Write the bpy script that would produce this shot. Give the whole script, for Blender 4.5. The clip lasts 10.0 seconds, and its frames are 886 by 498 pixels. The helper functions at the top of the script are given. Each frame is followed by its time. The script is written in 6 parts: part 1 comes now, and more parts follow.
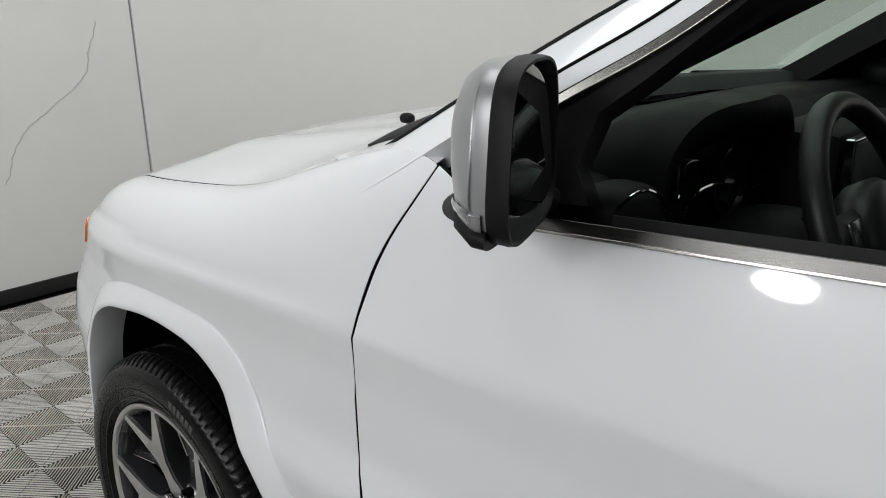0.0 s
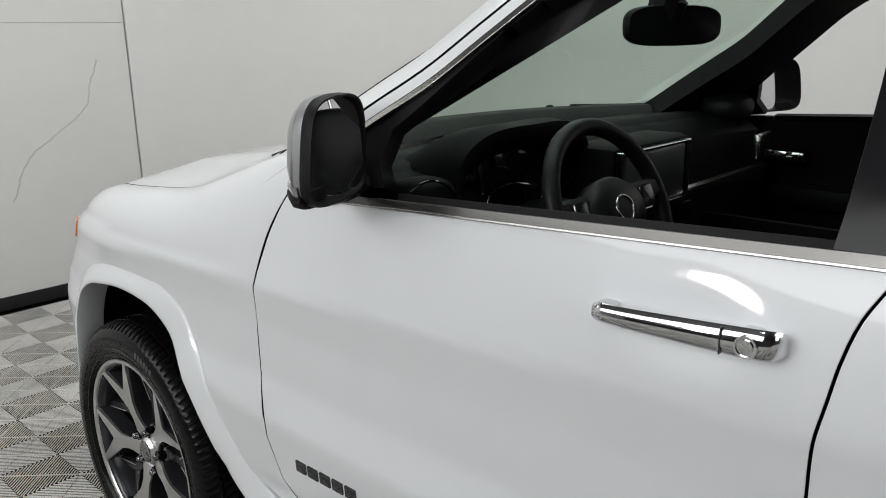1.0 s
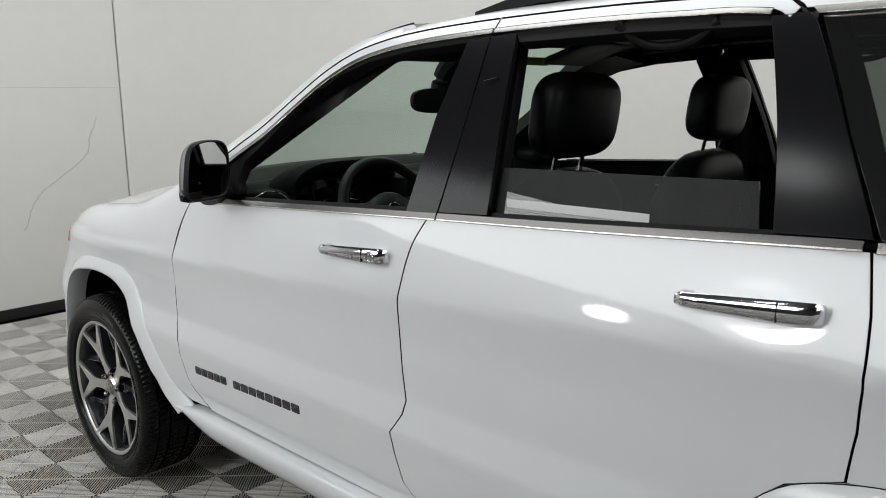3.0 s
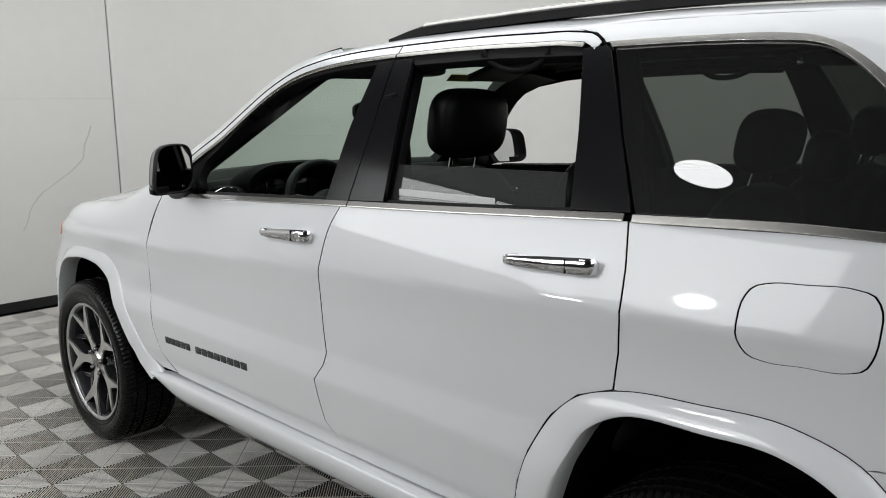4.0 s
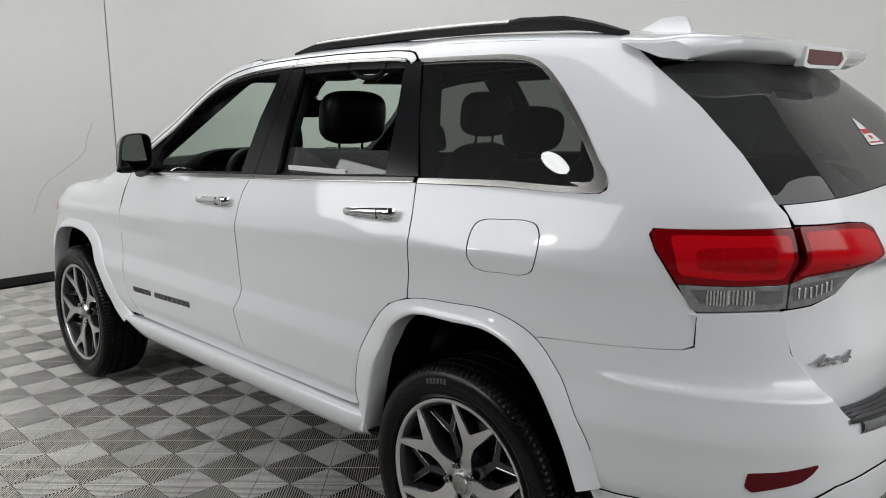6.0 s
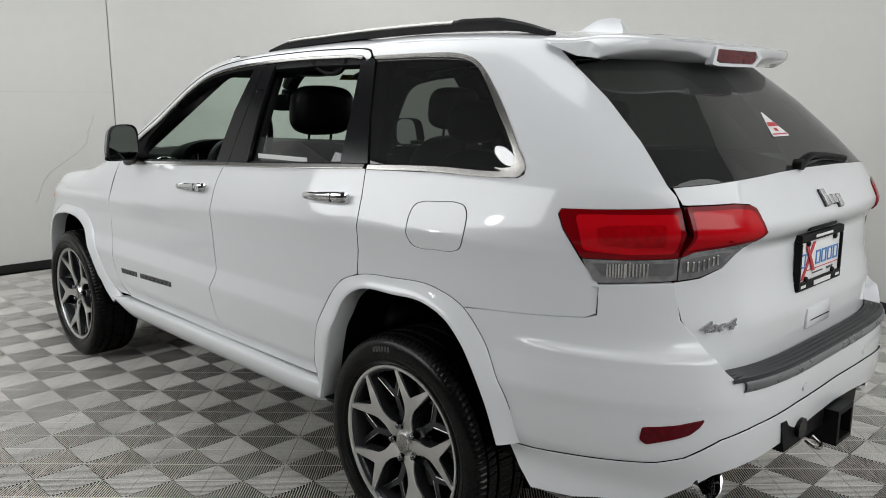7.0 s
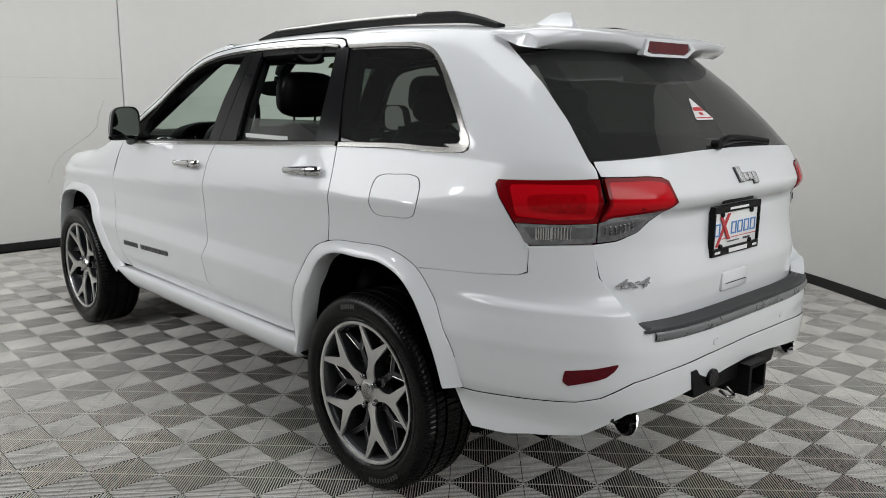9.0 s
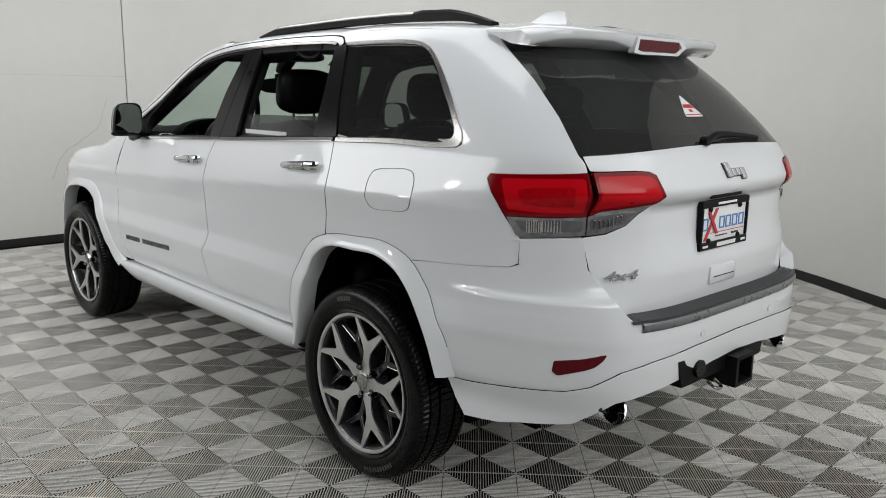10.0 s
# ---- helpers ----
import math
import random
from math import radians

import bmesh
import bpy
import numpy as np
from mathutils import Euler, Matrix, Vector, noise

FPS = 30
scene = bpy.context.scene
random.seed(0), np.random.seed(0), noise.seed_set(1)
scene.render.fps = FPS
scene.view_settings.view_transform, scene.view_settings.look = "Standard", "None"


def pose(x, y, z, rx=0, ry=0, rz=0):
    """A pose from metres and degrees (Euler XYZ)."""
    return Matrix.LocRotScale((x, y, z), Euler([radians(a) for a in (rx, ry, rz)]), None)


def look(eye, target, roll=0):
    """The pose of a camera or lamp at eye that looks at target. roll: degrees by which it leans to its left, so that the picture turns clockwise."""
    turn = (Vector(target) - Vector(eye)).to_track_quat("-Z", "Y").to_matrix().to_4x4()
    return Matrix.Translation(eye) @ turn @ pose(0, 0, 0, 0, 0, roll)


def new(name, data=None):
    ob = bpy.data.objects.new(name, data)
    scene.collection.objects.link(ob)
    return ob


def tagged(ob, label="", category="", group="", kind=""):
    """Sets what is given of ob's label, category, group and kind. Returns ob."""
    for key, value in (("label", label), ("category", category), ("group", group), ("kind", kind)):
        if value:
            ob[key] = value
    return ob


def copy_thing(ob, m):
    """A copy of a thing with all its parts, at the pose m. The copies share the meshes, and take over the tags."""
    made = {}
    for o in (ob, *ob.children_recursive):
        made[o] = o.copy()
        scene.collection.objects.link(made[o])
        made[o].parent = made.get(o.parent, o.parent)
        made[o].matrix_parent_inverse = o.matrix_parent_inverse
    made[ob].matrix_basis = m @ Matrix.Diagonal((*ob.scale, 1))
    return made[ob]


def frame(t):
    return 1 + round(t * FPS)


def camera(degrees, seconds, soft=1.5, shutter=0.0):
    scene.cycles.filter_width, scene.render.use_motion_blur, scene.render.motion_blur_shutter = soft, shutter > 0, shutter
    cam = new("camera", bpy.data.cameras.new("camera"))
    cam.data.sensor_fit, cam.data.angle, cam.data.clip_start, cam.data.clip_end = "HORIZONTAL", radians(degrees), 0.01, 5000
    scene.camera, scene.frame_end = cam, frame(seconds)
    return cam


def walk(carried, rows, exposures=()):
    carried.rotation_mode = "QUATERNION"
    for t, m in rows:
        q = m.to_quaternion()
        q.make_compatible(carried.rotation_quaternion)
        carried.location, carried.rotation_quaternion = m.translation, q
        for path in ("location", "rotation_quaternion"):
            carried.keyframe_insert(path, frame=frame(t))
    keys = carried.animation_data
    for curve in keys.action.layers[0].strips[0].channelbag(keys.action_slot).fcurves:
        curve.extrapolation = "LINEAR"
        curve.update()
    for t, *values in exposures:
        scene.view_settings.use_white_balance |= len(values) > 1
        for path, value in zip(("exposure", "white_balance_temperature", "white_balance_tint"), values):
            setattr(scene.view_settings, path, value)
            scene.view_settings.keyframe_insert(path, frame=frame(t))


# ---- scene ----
cam = camera(58.6, 10.0, soft=0.95)
PATH = [
    (0, (-1.505, 1.541, 1.436), (-0.11, 2.841, 0.832), -1.1),
    (0.5, (-1.569, 1.27, 1.446), (-0.19, 2.603, 0.88), -1.1),
    (1, (-1.69, 1.012, 1.471), (-0.284, 2.334, 0.946), -0.9),
    (1.5, (-1.776, 0.742, 1.478), (-0.372, 2.08, 0.99), -1.0),
    (2, (-1.898, 0.478, 1.499), (-0.478, 1.81, 1.04), -1.0),
    (2.5, (-1.993, 0.204, 1.513), (-0.569, 1.543, 1.089), -0.7),
    (3.8, (-2.194, -0.474, 1.514), (-0.774, 0.889, 1.149), -0.6),
    (4, (-2.227, -0.574, 1.516), (-0.805, 0.785, 1.151), -0.5),
    (4.5, (-2.296, -0.837, 1.535), (-0.878, 0.525, 1.17), -0.5),
    (5, (-2.349, -1.068, 1.518), (-0.941, 0.307, 1.165), -0.3),
    (5.5, (-2.403, -1.291, 1.519), (-1.005, 0.093, 1.157), -0.5),
    (6.8, (-2.448, -1.76, 1.498), (-1.072, -0.357, 1.128), -0.1),
    (7, (-2.451, -1.815, 1.499), (-1.081, -0.407, 1.126), -0.1),
    (7.5, (-2.466, -1.932, 1.494), (-1.104, -0.519, 1.113), 0.1),
    (8, (-2.5, -2.033, 1.492), (-1.145, -0.614, 1.107), 0.2),
    (8.5, (-2.52, -2.113, 1.481), (-1.17, -0.69, 1.093), 0.4),
    (9, (-2.537, -2.173, 1.472), (-1.19, -0.746, 1.081), 0.5),
    (9.5, (-2.552, -2.219, 1.462), (-1.209, -0.789, 1.072), 0.6),
    (10, (-2.556, -2.24, 1.46), (-1.215, -0.808, 1.069), 0.7),
]
walk(cam, [(t, look(eye, target, roll)) for t, eye, target, roll in PATH])

# ---- light ----
world = bpy.data.worlds.new("world")
scene.world = world
world.use_nodes = True
world.node_tree.nodes["Background"].inputs[0].default_value = (0.8, 0.82, 0.85, 1)
world.node_tree.nodes["Background"].inputs[1].default_value = 0.01
scene.view_settings.exposure = 0.05


def area_light(name, m, sx, sy, watts, shape="RECTANGLE", colour=(1, 1, 1)):
    data = bpy.data.lights.new(name, "AREA")
    data.shape, data.size, data.size_y, data.energy, data.color = shape, sx, sy, watts, colour
    ob = new(name, data)
    ob.matrix_world = m
    return ob


COOL = (0.975, 0.99, 1.0)
# added unseen area lights that fill the side, ceiling and rear
area_light("side_bank", look((-4.5, 3.1, 2.98), (-0.4, 1.7, 0.5)), 4.8, 1.6, 88, colour=COOL)
area_light("ceiling_softbox", pose(-0.30, 2.2, 3.62, 0, 0, 0), 1.9, 5.0, 70, colour=COOL)
area_light("ceiling_softbox", pose(2.3, 2.6, 3.62, 0, 0, 0), 1.6, 4.4, 44, colour=COOL)
area_light("ceiling_softbox", pose(0.0, -4.0, 3.62, 0, 0, 0), 5.2, 3.8, 106, colour=COOL)
area_light("rear_bank", look((-0.9, -5.6, 3.05), (-0.3, -0.9, 0.9)), 5.0, 1.3, 84, colour=COOL)
area_light("ceiling_lamp", pose(-2.82, 1.48, 3.46, 0, 0, 0), 0.40, 0.40, 5, "DISK", (0.98, 0.99, 1.0))
for lamp_y, lamp_z in ((1.78, 2.5), (2.96, 1.85)):
    area_light("side_lamp", pose(-4.5, lamp_y, lamp_z, 0, -90, 0), 0.34, 0.34, 11, "DISK", (0.98, 0.99, 1.0))

# ---- materials ----


def material(name, colour, rough=0.5, metal=0.0, noise_scale=0.0, amount=0.1, bump=0.0, bump_scale=200.0, coat=0.0, spec=0.5, fixed=False):
    """A surface with two scales of variation in colour and a fine relief."""
    m = bpy.data.materials.new(name)
    m.use_nodes = True
    nt = m.node_tree
    p = nt.nodes["Principled BSDF"]
    p.inputs["Base Color"].default_value = (*colour, 1)
    p.inputs["Roughness"].default_value = rough
    p.inputs["Metallic"].default_value = metal
    p.inputs["Coat Weight"].default_value = coat
    p.inputs["Coat Roughness"].default_value = 0.05
    p.inputs["Specular IOR Level"].default_value = spec
    if noise_scale or bump:
        co = nt.nodes.new("ShaderNodeTexCoord")
    if noise_scale:
        where = co.outputs["Object"]
        if fixed:
            where = nt.nodes.new("ShaderNodeNewGeometry").outputs["Position"]
        n1 = nt.nodes.new("ShaderNodeTexNoise")
        n1.inputs["Scale"].default_value, n1.inputs["Detail"].default_value = noise_scale, 6
        n2 = nt.nodes.new("ShaderNodeTexNoise")
        n2.inputs["Scale"].default_value, n2.inputs["Detail"].default_value = noise_scale * 13, 3
        nt.links.new(where, n1.inputs["Vector"])
        nt.links.new(where, n2.inputs["Vector"])
        add = nt.nodes.new("ShaderNodeMath")
        add.operation = "MULTIPLY_ADD"
        nt.links.new(n2.outputs["Fac"], add.inputs[0])
        add.inputs[1].default_value = 0.35
        nt.links.new(n1.outputs["Fac"], add.inputs[2])
        ramp = nt.nodes.new("ShaderNodeMapRange")
        ramp.inputs["From Min"].default_value, ramp.inputs["From Max"].default_value = 0.35, 1.0
        ramp.inputs["To Min"].default_value, ramp.inputs["To Max"].default_value = 1 - amount, 1 + amount
        nt.links.new(add.outputs[0], ramp.inputs["Value"])
        mul = nt.nodes.new("ShaderNodeVectorMath")
        mul.operation = "SCALE"
        mul.inputs[0].default_value = colour
        if fixed:
            # each piece has a tone of its own
            info = nt.nodes.new("ShaderNodeObjectInfo")
            tone = nt.nodes.new("ShaderNodeMath")
            tone.operation, tone.inputs[1].default_value, tone.inputs[2].default_value = "MULTIPLY_ADD", 0.16, 0.92
            nt.links.new(info.outputs["Random"], tone.inputs[0])
            both = nt.nodes.new("ShaderNodeMath")
            both.operation = "MULTIPLY"
            nt.links.new(ramp.outputs[0], both.inputs[0])
            nt.links.new(tone.outputs[0], both.inputs[1])
            nt.links.new(both.outputs[0], mul.inputs["Scale"])
        else:
            nt.links.new(ramp.outputs[0], mul.inputs["Scale"])
        nt.links.new(mul.outputs[0], p.inputs["Base Color"])
        r2 = nt.nodes.new("ShaderNodeMapRange")
        r2.inputs["From Min"].default_value, r2.inputs["From Max"].default_value = 0.35, 1.0
        r2.inputs["To Min"].default_value, r2.inputs["To Max"].default_value = rough * (1 - amount), min(1.0, rough * (1 + amount))
        nt.links.new(add.outputs[0], r2.inputs["Value"])
        nt.links.new(r2.outputs[0], p.inputs["Roughness"])
    if bump:
        nb = nt.nodes.new("ShaderNodeTexNoise")
        nb.inputs["Scale"].default_value, nb.inputs["Detail"].default_value = bump_scale, 4
        nt.links.new(co.outputs["Object"], nb.inputs["Vector"])
        bp = nt.nodes.new("ShaderNodeBump")
        bp.inputs["Strength"].default_value, bp.inputs["Distance"].default_value = bump, 0.001
        nt.links.new(nb.outputs["Fac"], bp.inputs["Height"])
        nt.links.new(bp.outputs[0], p.inputs["Normal"])
    return m


def glass(name, tint, rough=0.0, dust_sheen=0.0):
    """Thin tinted glass: a clear tinted pass with a mirror's gloss by angle, and a pale film for dust and painted-in
    reflection.
    """
    m = bpy.data.materials.new(name)
    m.use_nodes = True
    nt = m.node_tree
    nt.nodes.clear()
    out = nt.nodes.new("ShaderNodeOutputMaterial")
    clear = nt.nodes.new("ShaderNodeBsdfTransparent")
    clear.inputs[0].default_value = (*tint, 1)
    gloss = nt.nodes.new("ShaderNodeBsdfGlossy")
    gloss.inputs["Roughness"].default_value = rough
    lw = nt.nodes.new("ShaderNodeLayerWeight")
    lw.inputs[0].default_value = 0.5
    pw = nt.nodes.new("ShaderNodeMath")
    pw.operation, pw.inputs[1].default_value = "POWER", 5.0
    nt.links.new(lw.outputs["Facing"], pw.inputs[0])
    fr = nt.nodes.new("ShaderNodeMath")
    fr.operation, fr.inputs[1].default_value, fr.inputs[2].default_value = "MULTIPLY_ADD", 0.915, 0.085
    nt.links.new(pw.outputs[0], fr.inputs[0])
    mix = nt.nodes.new("ShaderNodeMixShader")
    nt.links.new(fr.outputs[0], mix.inputs[0])
    nt.links.new(clear.outputs[0], mix.inputs[1])
    nt.links.new(gloss.outputs[0], mix.inputs[2])
    last = mix
    if dust_sheen:
        film = nt.nodes.new("ShaderNodeBsdfDiffuse")
        film.inputs[0].default_value = (0.7, 0.71, 0.7, 1)
        last = nt.nodes.new("ShaderNodeMixShader")
        last.inputs[0].default_value = dust_sheen
        nt.links.new(mix.outputs[0], last.inputs[1])
        nt.links.new(film.outputs[0], last.inputs[2])
    nt.links.new(last.outputs[0], out.inputs[0])
    return m


PAINT = material("white_paint", (0.785, 0.80, 0.815), 0.35, coat=1.0, noise_scale=1.2, amount=0.02)
BLACK_GLOSS = material("gloss_black", (0.008, 0.008, 0.009), 0.16, spec=0.22,  noise_scale=3, amount=0.15)
BLACK_TRIM = material("black_plastic", (0.005, 0.005, 0.0055), 0.5, spec=0.15, noise_scale=6, amount=0.2, bump=0.15, bump_scale=600)
RUBBER = material("tyre_rubber", (0.0045, 0.0045, 0.0045), 0.24, spec=0.20, noise_scale=5, amount=0.25, bump=0.2, bump_scale=400)
UNDER = material("underbody_black", (0.004, 0.004, 0.004), 0.8, spec=0.1, noise_scale=4, amount=0.3)
BELT = material("dark_satin_metal", (0.11, 0.107, 0.102), 0.25, metal=1.0, noise_scale=2, amount=0.04)
CHROME = material("chrome", (0.75, 0.75, 0.76), 0.08, metal=1.0, noise_scale=8, amount=0.04)
SATIN = material("satin_metal", (0.42, 0.41, 0.39), 0.22, metal=1.0, noise_scale=2, amount=0.03)
MACHINED = material("machined_alloy", (0.76, 0.75, 0.74), 0.32, metal=1.0, noise_scale=14, amount=0.04)
WHEEL_GREY = material("grey_wheel_paint", (0.055, 0.056, 0.060), 0.25, metal=0.5, noise_scale=9, amount=0.1)
WALL = material("painted_wall", (0.76, 0.752, 0.722), 0.55, noise_scale=0.7, amount=0.05, bump=0.15, bump_scale=40)
BASE = material("black_baseboard", (0.012, 0.012, 0.012), 0.45, noise_scale=5, amount=0.2)
DARK_WALL = material("dark_hall_paint", (0.05, 0.05, 0.052), 0.7, noise_scale=0.9, amount=0.1)
CEILING = material("grey_ceiling_paint", (0.06, 0.06, 0.06), 0.8, noise_scale=0.8, amount=0.05)
CEIL = material("ceiling_paint", (0.05, 0.05, 0.05), 0.8, noise_scale=0.8, amount=0.04)
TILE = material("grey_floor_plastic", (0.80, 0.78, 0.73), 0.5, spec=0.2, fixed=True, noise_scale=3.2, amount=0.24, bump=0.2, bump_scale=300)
# near-black colour carries the shade deep between the floor ribs
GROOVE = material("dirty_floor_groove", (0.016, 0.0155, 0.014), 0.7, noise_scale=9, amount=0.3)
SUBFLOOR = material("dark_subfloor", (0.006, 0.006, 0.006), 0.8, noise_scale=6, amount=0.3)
RED = material("red_lens", (0.55, 0.004, 0.010), 0.12, spec=0.25, noise_scale=3, amount=0.1)
RED_MID = material("mid_red_lens", (0.40, 0.002, 0.006), 0.12, spec=0.25, noise_scale=60, amount=0.3)
RED_DARK = material("dark_red_lens", (0.20, 0.001, 0.004), 0.10, spec=0.25, noise_scale=3, amount=0.1)
CLEAR_LENS = material("clear_lamp_reflector", (0.30, 0.30, 0.31), 0.14, metal=0.6, coat=0.8, noise_scale=45, amount=0.45)
PAD = material("dark_grey_pad", (0.024, 0.025, 0.028), 0.45, noise_scale=10, amount=0.15, bump=0.2, bump_scale=500)
LENS_DARK = material("smoked_lamp_pocket", (0.20, 0.20, 0.21), 0.15, metal=0.6, noise_scale=30, amount=0.3)
PAD_LIP = material("grey_pad_edge", (0.20, 0.205, 0.21), 0.28, metal=0.4, noise_scale=6, amount=0.1)
REFLECTOR = material("deep_red_reflector", (0.10, 0.001, 0.006), 0.12, spec=0.3, noise_scale=60, amount=0.3)
LEATHER = material("black_leather", (0.008, 0.008, 0.0085), 0.42, spec=0.3, noise_scale=6, amount=0.2, bump=0.35, bump_scale=350)
DASH = material("soft_black_dash", (0.0035, 0.0035, 0.004), 0.55, spec=0.08, noise_scale=8, amount=0.2, bump=0.3, bump_scale=500)
# grey base colour holds the bright reflection on the dark touch screen
SCREEN_SHEEN = material("filmed_screen", (0.11, 0.115, 0.12), 0.32, coat=0.2, noise_scale=2, amount=0.1)
SCREEN = material("dark_screen", (0.02, 0.022, 0.024), 0.08, coat=0.5, noise_scale=2, amount=0.1)
MIRROR_CAP = material("silver_mirror_cap", (0.34, 0.345, 0.35), 0.30, metal=0.5, noise_scale=4, amount=0.08)
MIRROR = material("mirror_glass", (0.85, 0.86, 0.87), 0.01, metal=1.0)
PAPER = material("white_paper", (0.86, 0.86, 0.85), 0.5, noise_scale=6, amount=0.04)
BLUE_INK = material("blue_print", (0.10, 0.27, 0.60), 0.5, noise_scale=8, amount=0.1)
RED_INK = material("red_print", (0.55, 0.04, 0.05), 0.5, noise_scale=8, amount=0.1)
YELLOW = material("olive_yellow_label", (0.20, 0.18, 0.02), 0.6, noise_scale=8, amount=0.1)
AMBER = material("amber_lens", (0.7, 0.18, 0.03), 0.15, coat=1.0, noise_scale=3, amount=0.1)
BRIGHT = material("bright_badge_metal", (0.62, 0.62, 0.63), 0.25, metal=0.75, noise_scale=12, amount=0.1)
DARK_BADGE = material("dark_chrome_badge", (0.10, 0.10, 0.105), 0.2, metal=0.8, noise_scale=12, amount=0.15)
CRACK = material("wall_crack", (0.46, 0.45, 0.43), 0.9, noise_scale=20, amount=0.2)
GLASS = glass("window_glass", (0.64, 0.76, 0.68))
# the half-lowered pane's pale film stands in for its grey reflection
SHEEN_GLASS = glass("dusty_privacy_glass", (0.15, 0.17, 0.155), dust_sheen=0.05)
REAR_GLASS = glass("rear_privacy_glass", (0.10, 0.112, 0.102), dust_sheen=0.035)
PRIVACY = glass("privacy_glass", (0.15, 0.17, 0.155), dust_sheen=0.012)

# ---- shape helpers ----


def thing(name, label, category, group="", kind="", at=(0, 0, 0)):
    ob = new(name)
    ob.location = at
    ob.empty_display_size = 0.1
    return tagged(ob, label, category, group, kind)


def part(name, bm, mat, parent=None, label="", smooth=35):
    """Links a bmesh as one mesh under a thing or a part."""
    bmesh.ops.recalc_face_normals(bm, faces=bm.faces)
    me = bpy.data.meshes.new(name)
    bm.to_mesh(me)
    bm.free()
    me.materials.append(mat)
    if smooth:
        me.shade_smooth()
        me.set_sharp_from_angle(angle=radians(smooth))
    ob = new(name, me)
    ob.parent = parent
    if label:
        ob["label"] = label
    return ob


def sheet(name, verts, faces, normals, mat, parent=None, label="", inner=None, first=0):
    me = bpy.data.meshes.new(name)
    me.from_pydata([tuple(v) for v in verts], [], faces)
    me.materials.append(mat)
    me.shade_smooth()
    if inner:
        me.materials.append(inner)
        for k in first:
            me.polygons[k].material_index = 1
    if normals is not None:
        me.normals_split_custom_set_from_vertices([tuple(n) for n in normals])
    ob = new(name, me)
    ob.parent = parent
    if label:
        ob["label"] = label
    return ob


def box(bm, lo, hi, bevel=0.0):
    m = Matrix.Translation([(a + b) / 2 for a, b in zip(lo, hi)]) @ Matrix.Diagonal([b - a for a, b in zip(lo, hi)] + [1])
    r = bmesh.ops.create_cube(bm, size=1, matrix=m)
    if bevel:
        es = list({e for v in r["verts"] for e in v.link_edges})
        bmesh.ops.bevel(bm, geom=es, offset=bevel, segments=2, affect="EDGES", profile=0.5)
    return bm


def loft(rings, closed=True, caps=False, bm=None):
    """Skins a list of rings of equal length."""
    bm = bm or bmesh.new()
    vs = [[bm.verts.new(p) for p in r] for r in rings]
    n = len(rings[0])
    for a, b in zip(vs, vs[1:]):
        for i in range(n if closed else n - 1):
            j = (i + 1) % n
            bm.faces.new((a[i], a[j], b[j], b[i]))
    if caps:
        bm.faces.new(vs[0])
        bm.faces.new(vs[-1])
    return bm


def spline(points, n):
    """n points along a smooth curve through the points."""
    P = np.array(points, float)
    k = np.r_[0, np.cumsum(np.linalg.norm(np.diff(P, axis=0), axis=1))]
    t = np.linspace(0, k[-1], n)
    d = np.empty_like(P)
    s = np.diff(P, axis=0) / np.diff(k)[:, None]
    d[0], d[-1] = s[0], s[-1]
    d[1:-1] = (s[1:] * np.diff(k)[:-1, None] + s[:-1] * np.diff(k)[1:, None]) / (np.diff(k)[1:] + np.diff(k)[:-1])[:, None]
    i = np.clip(np.searchsorted(k, t, "right") - 1, 0, len(k) - 2)
    h = (k[i + 1] - k[i])[:, None]
    u = ((t - k[i]) / (k[i + 1] - k[i]))[:, None]
    return (2 * u**3 - 3 * u**2 + 1) * P[i] + (u**3 - 2 * u**2 + u) * h * d[i] + (-2 * u**3 + 3 * u**2) * P[i + 1] + (u**3 - u**2) * h * d[i + 1]


def tube(points, radius, sides=10, n=None, flat=1.0):
    """A round bar along a curve."""
    P = spline(points, n) if n else np.array(points, float)
    rings = []
    for i, p in enumerate(P):
        a = Vector(P[min(i + 1, len(P) - 1)] - P[max(i - 1, 0)]).normalized()
        side = a.cross(Vector((0, 0, 1)) if abs(a.z) < 0.95 else Vector((1, 0, 0))).normalized()
        up = side.cross(a)
        rings.append([Vector(p) + radius * (math.cos(k) * side + flat * math.sin(k) * up) for k in np.linspace(0, 2 * math.pi, sides, endpoint=False)])
    return loft(rings, caps=True)


def prism(outline, x0, x1, bevel=0.0, bm=None):
    """A plate with an outline in y and z, from x0 (its face) to x1."""
    bm = bm or bmesh.new()
    a = [bm.verts.new((x0, y, z)) for y, z in outline]
    b = [bm.verts.new((x1, y, z)) for y, z in outline]
    n = len(outline)
    f = bm.faces.new(a)
    bm.faces.new(b[::-1])
    for i in range(n):
        bm.faces.new((a[i], a[(i + 1) % n], b[(i + 1) % n], b[i]))
    if bevel:
        bmesh.ops.bevel(bm, geom=list(f.edges), offset=bevel, segments=2, affect="EDGES", profile=0.5)
    return bm


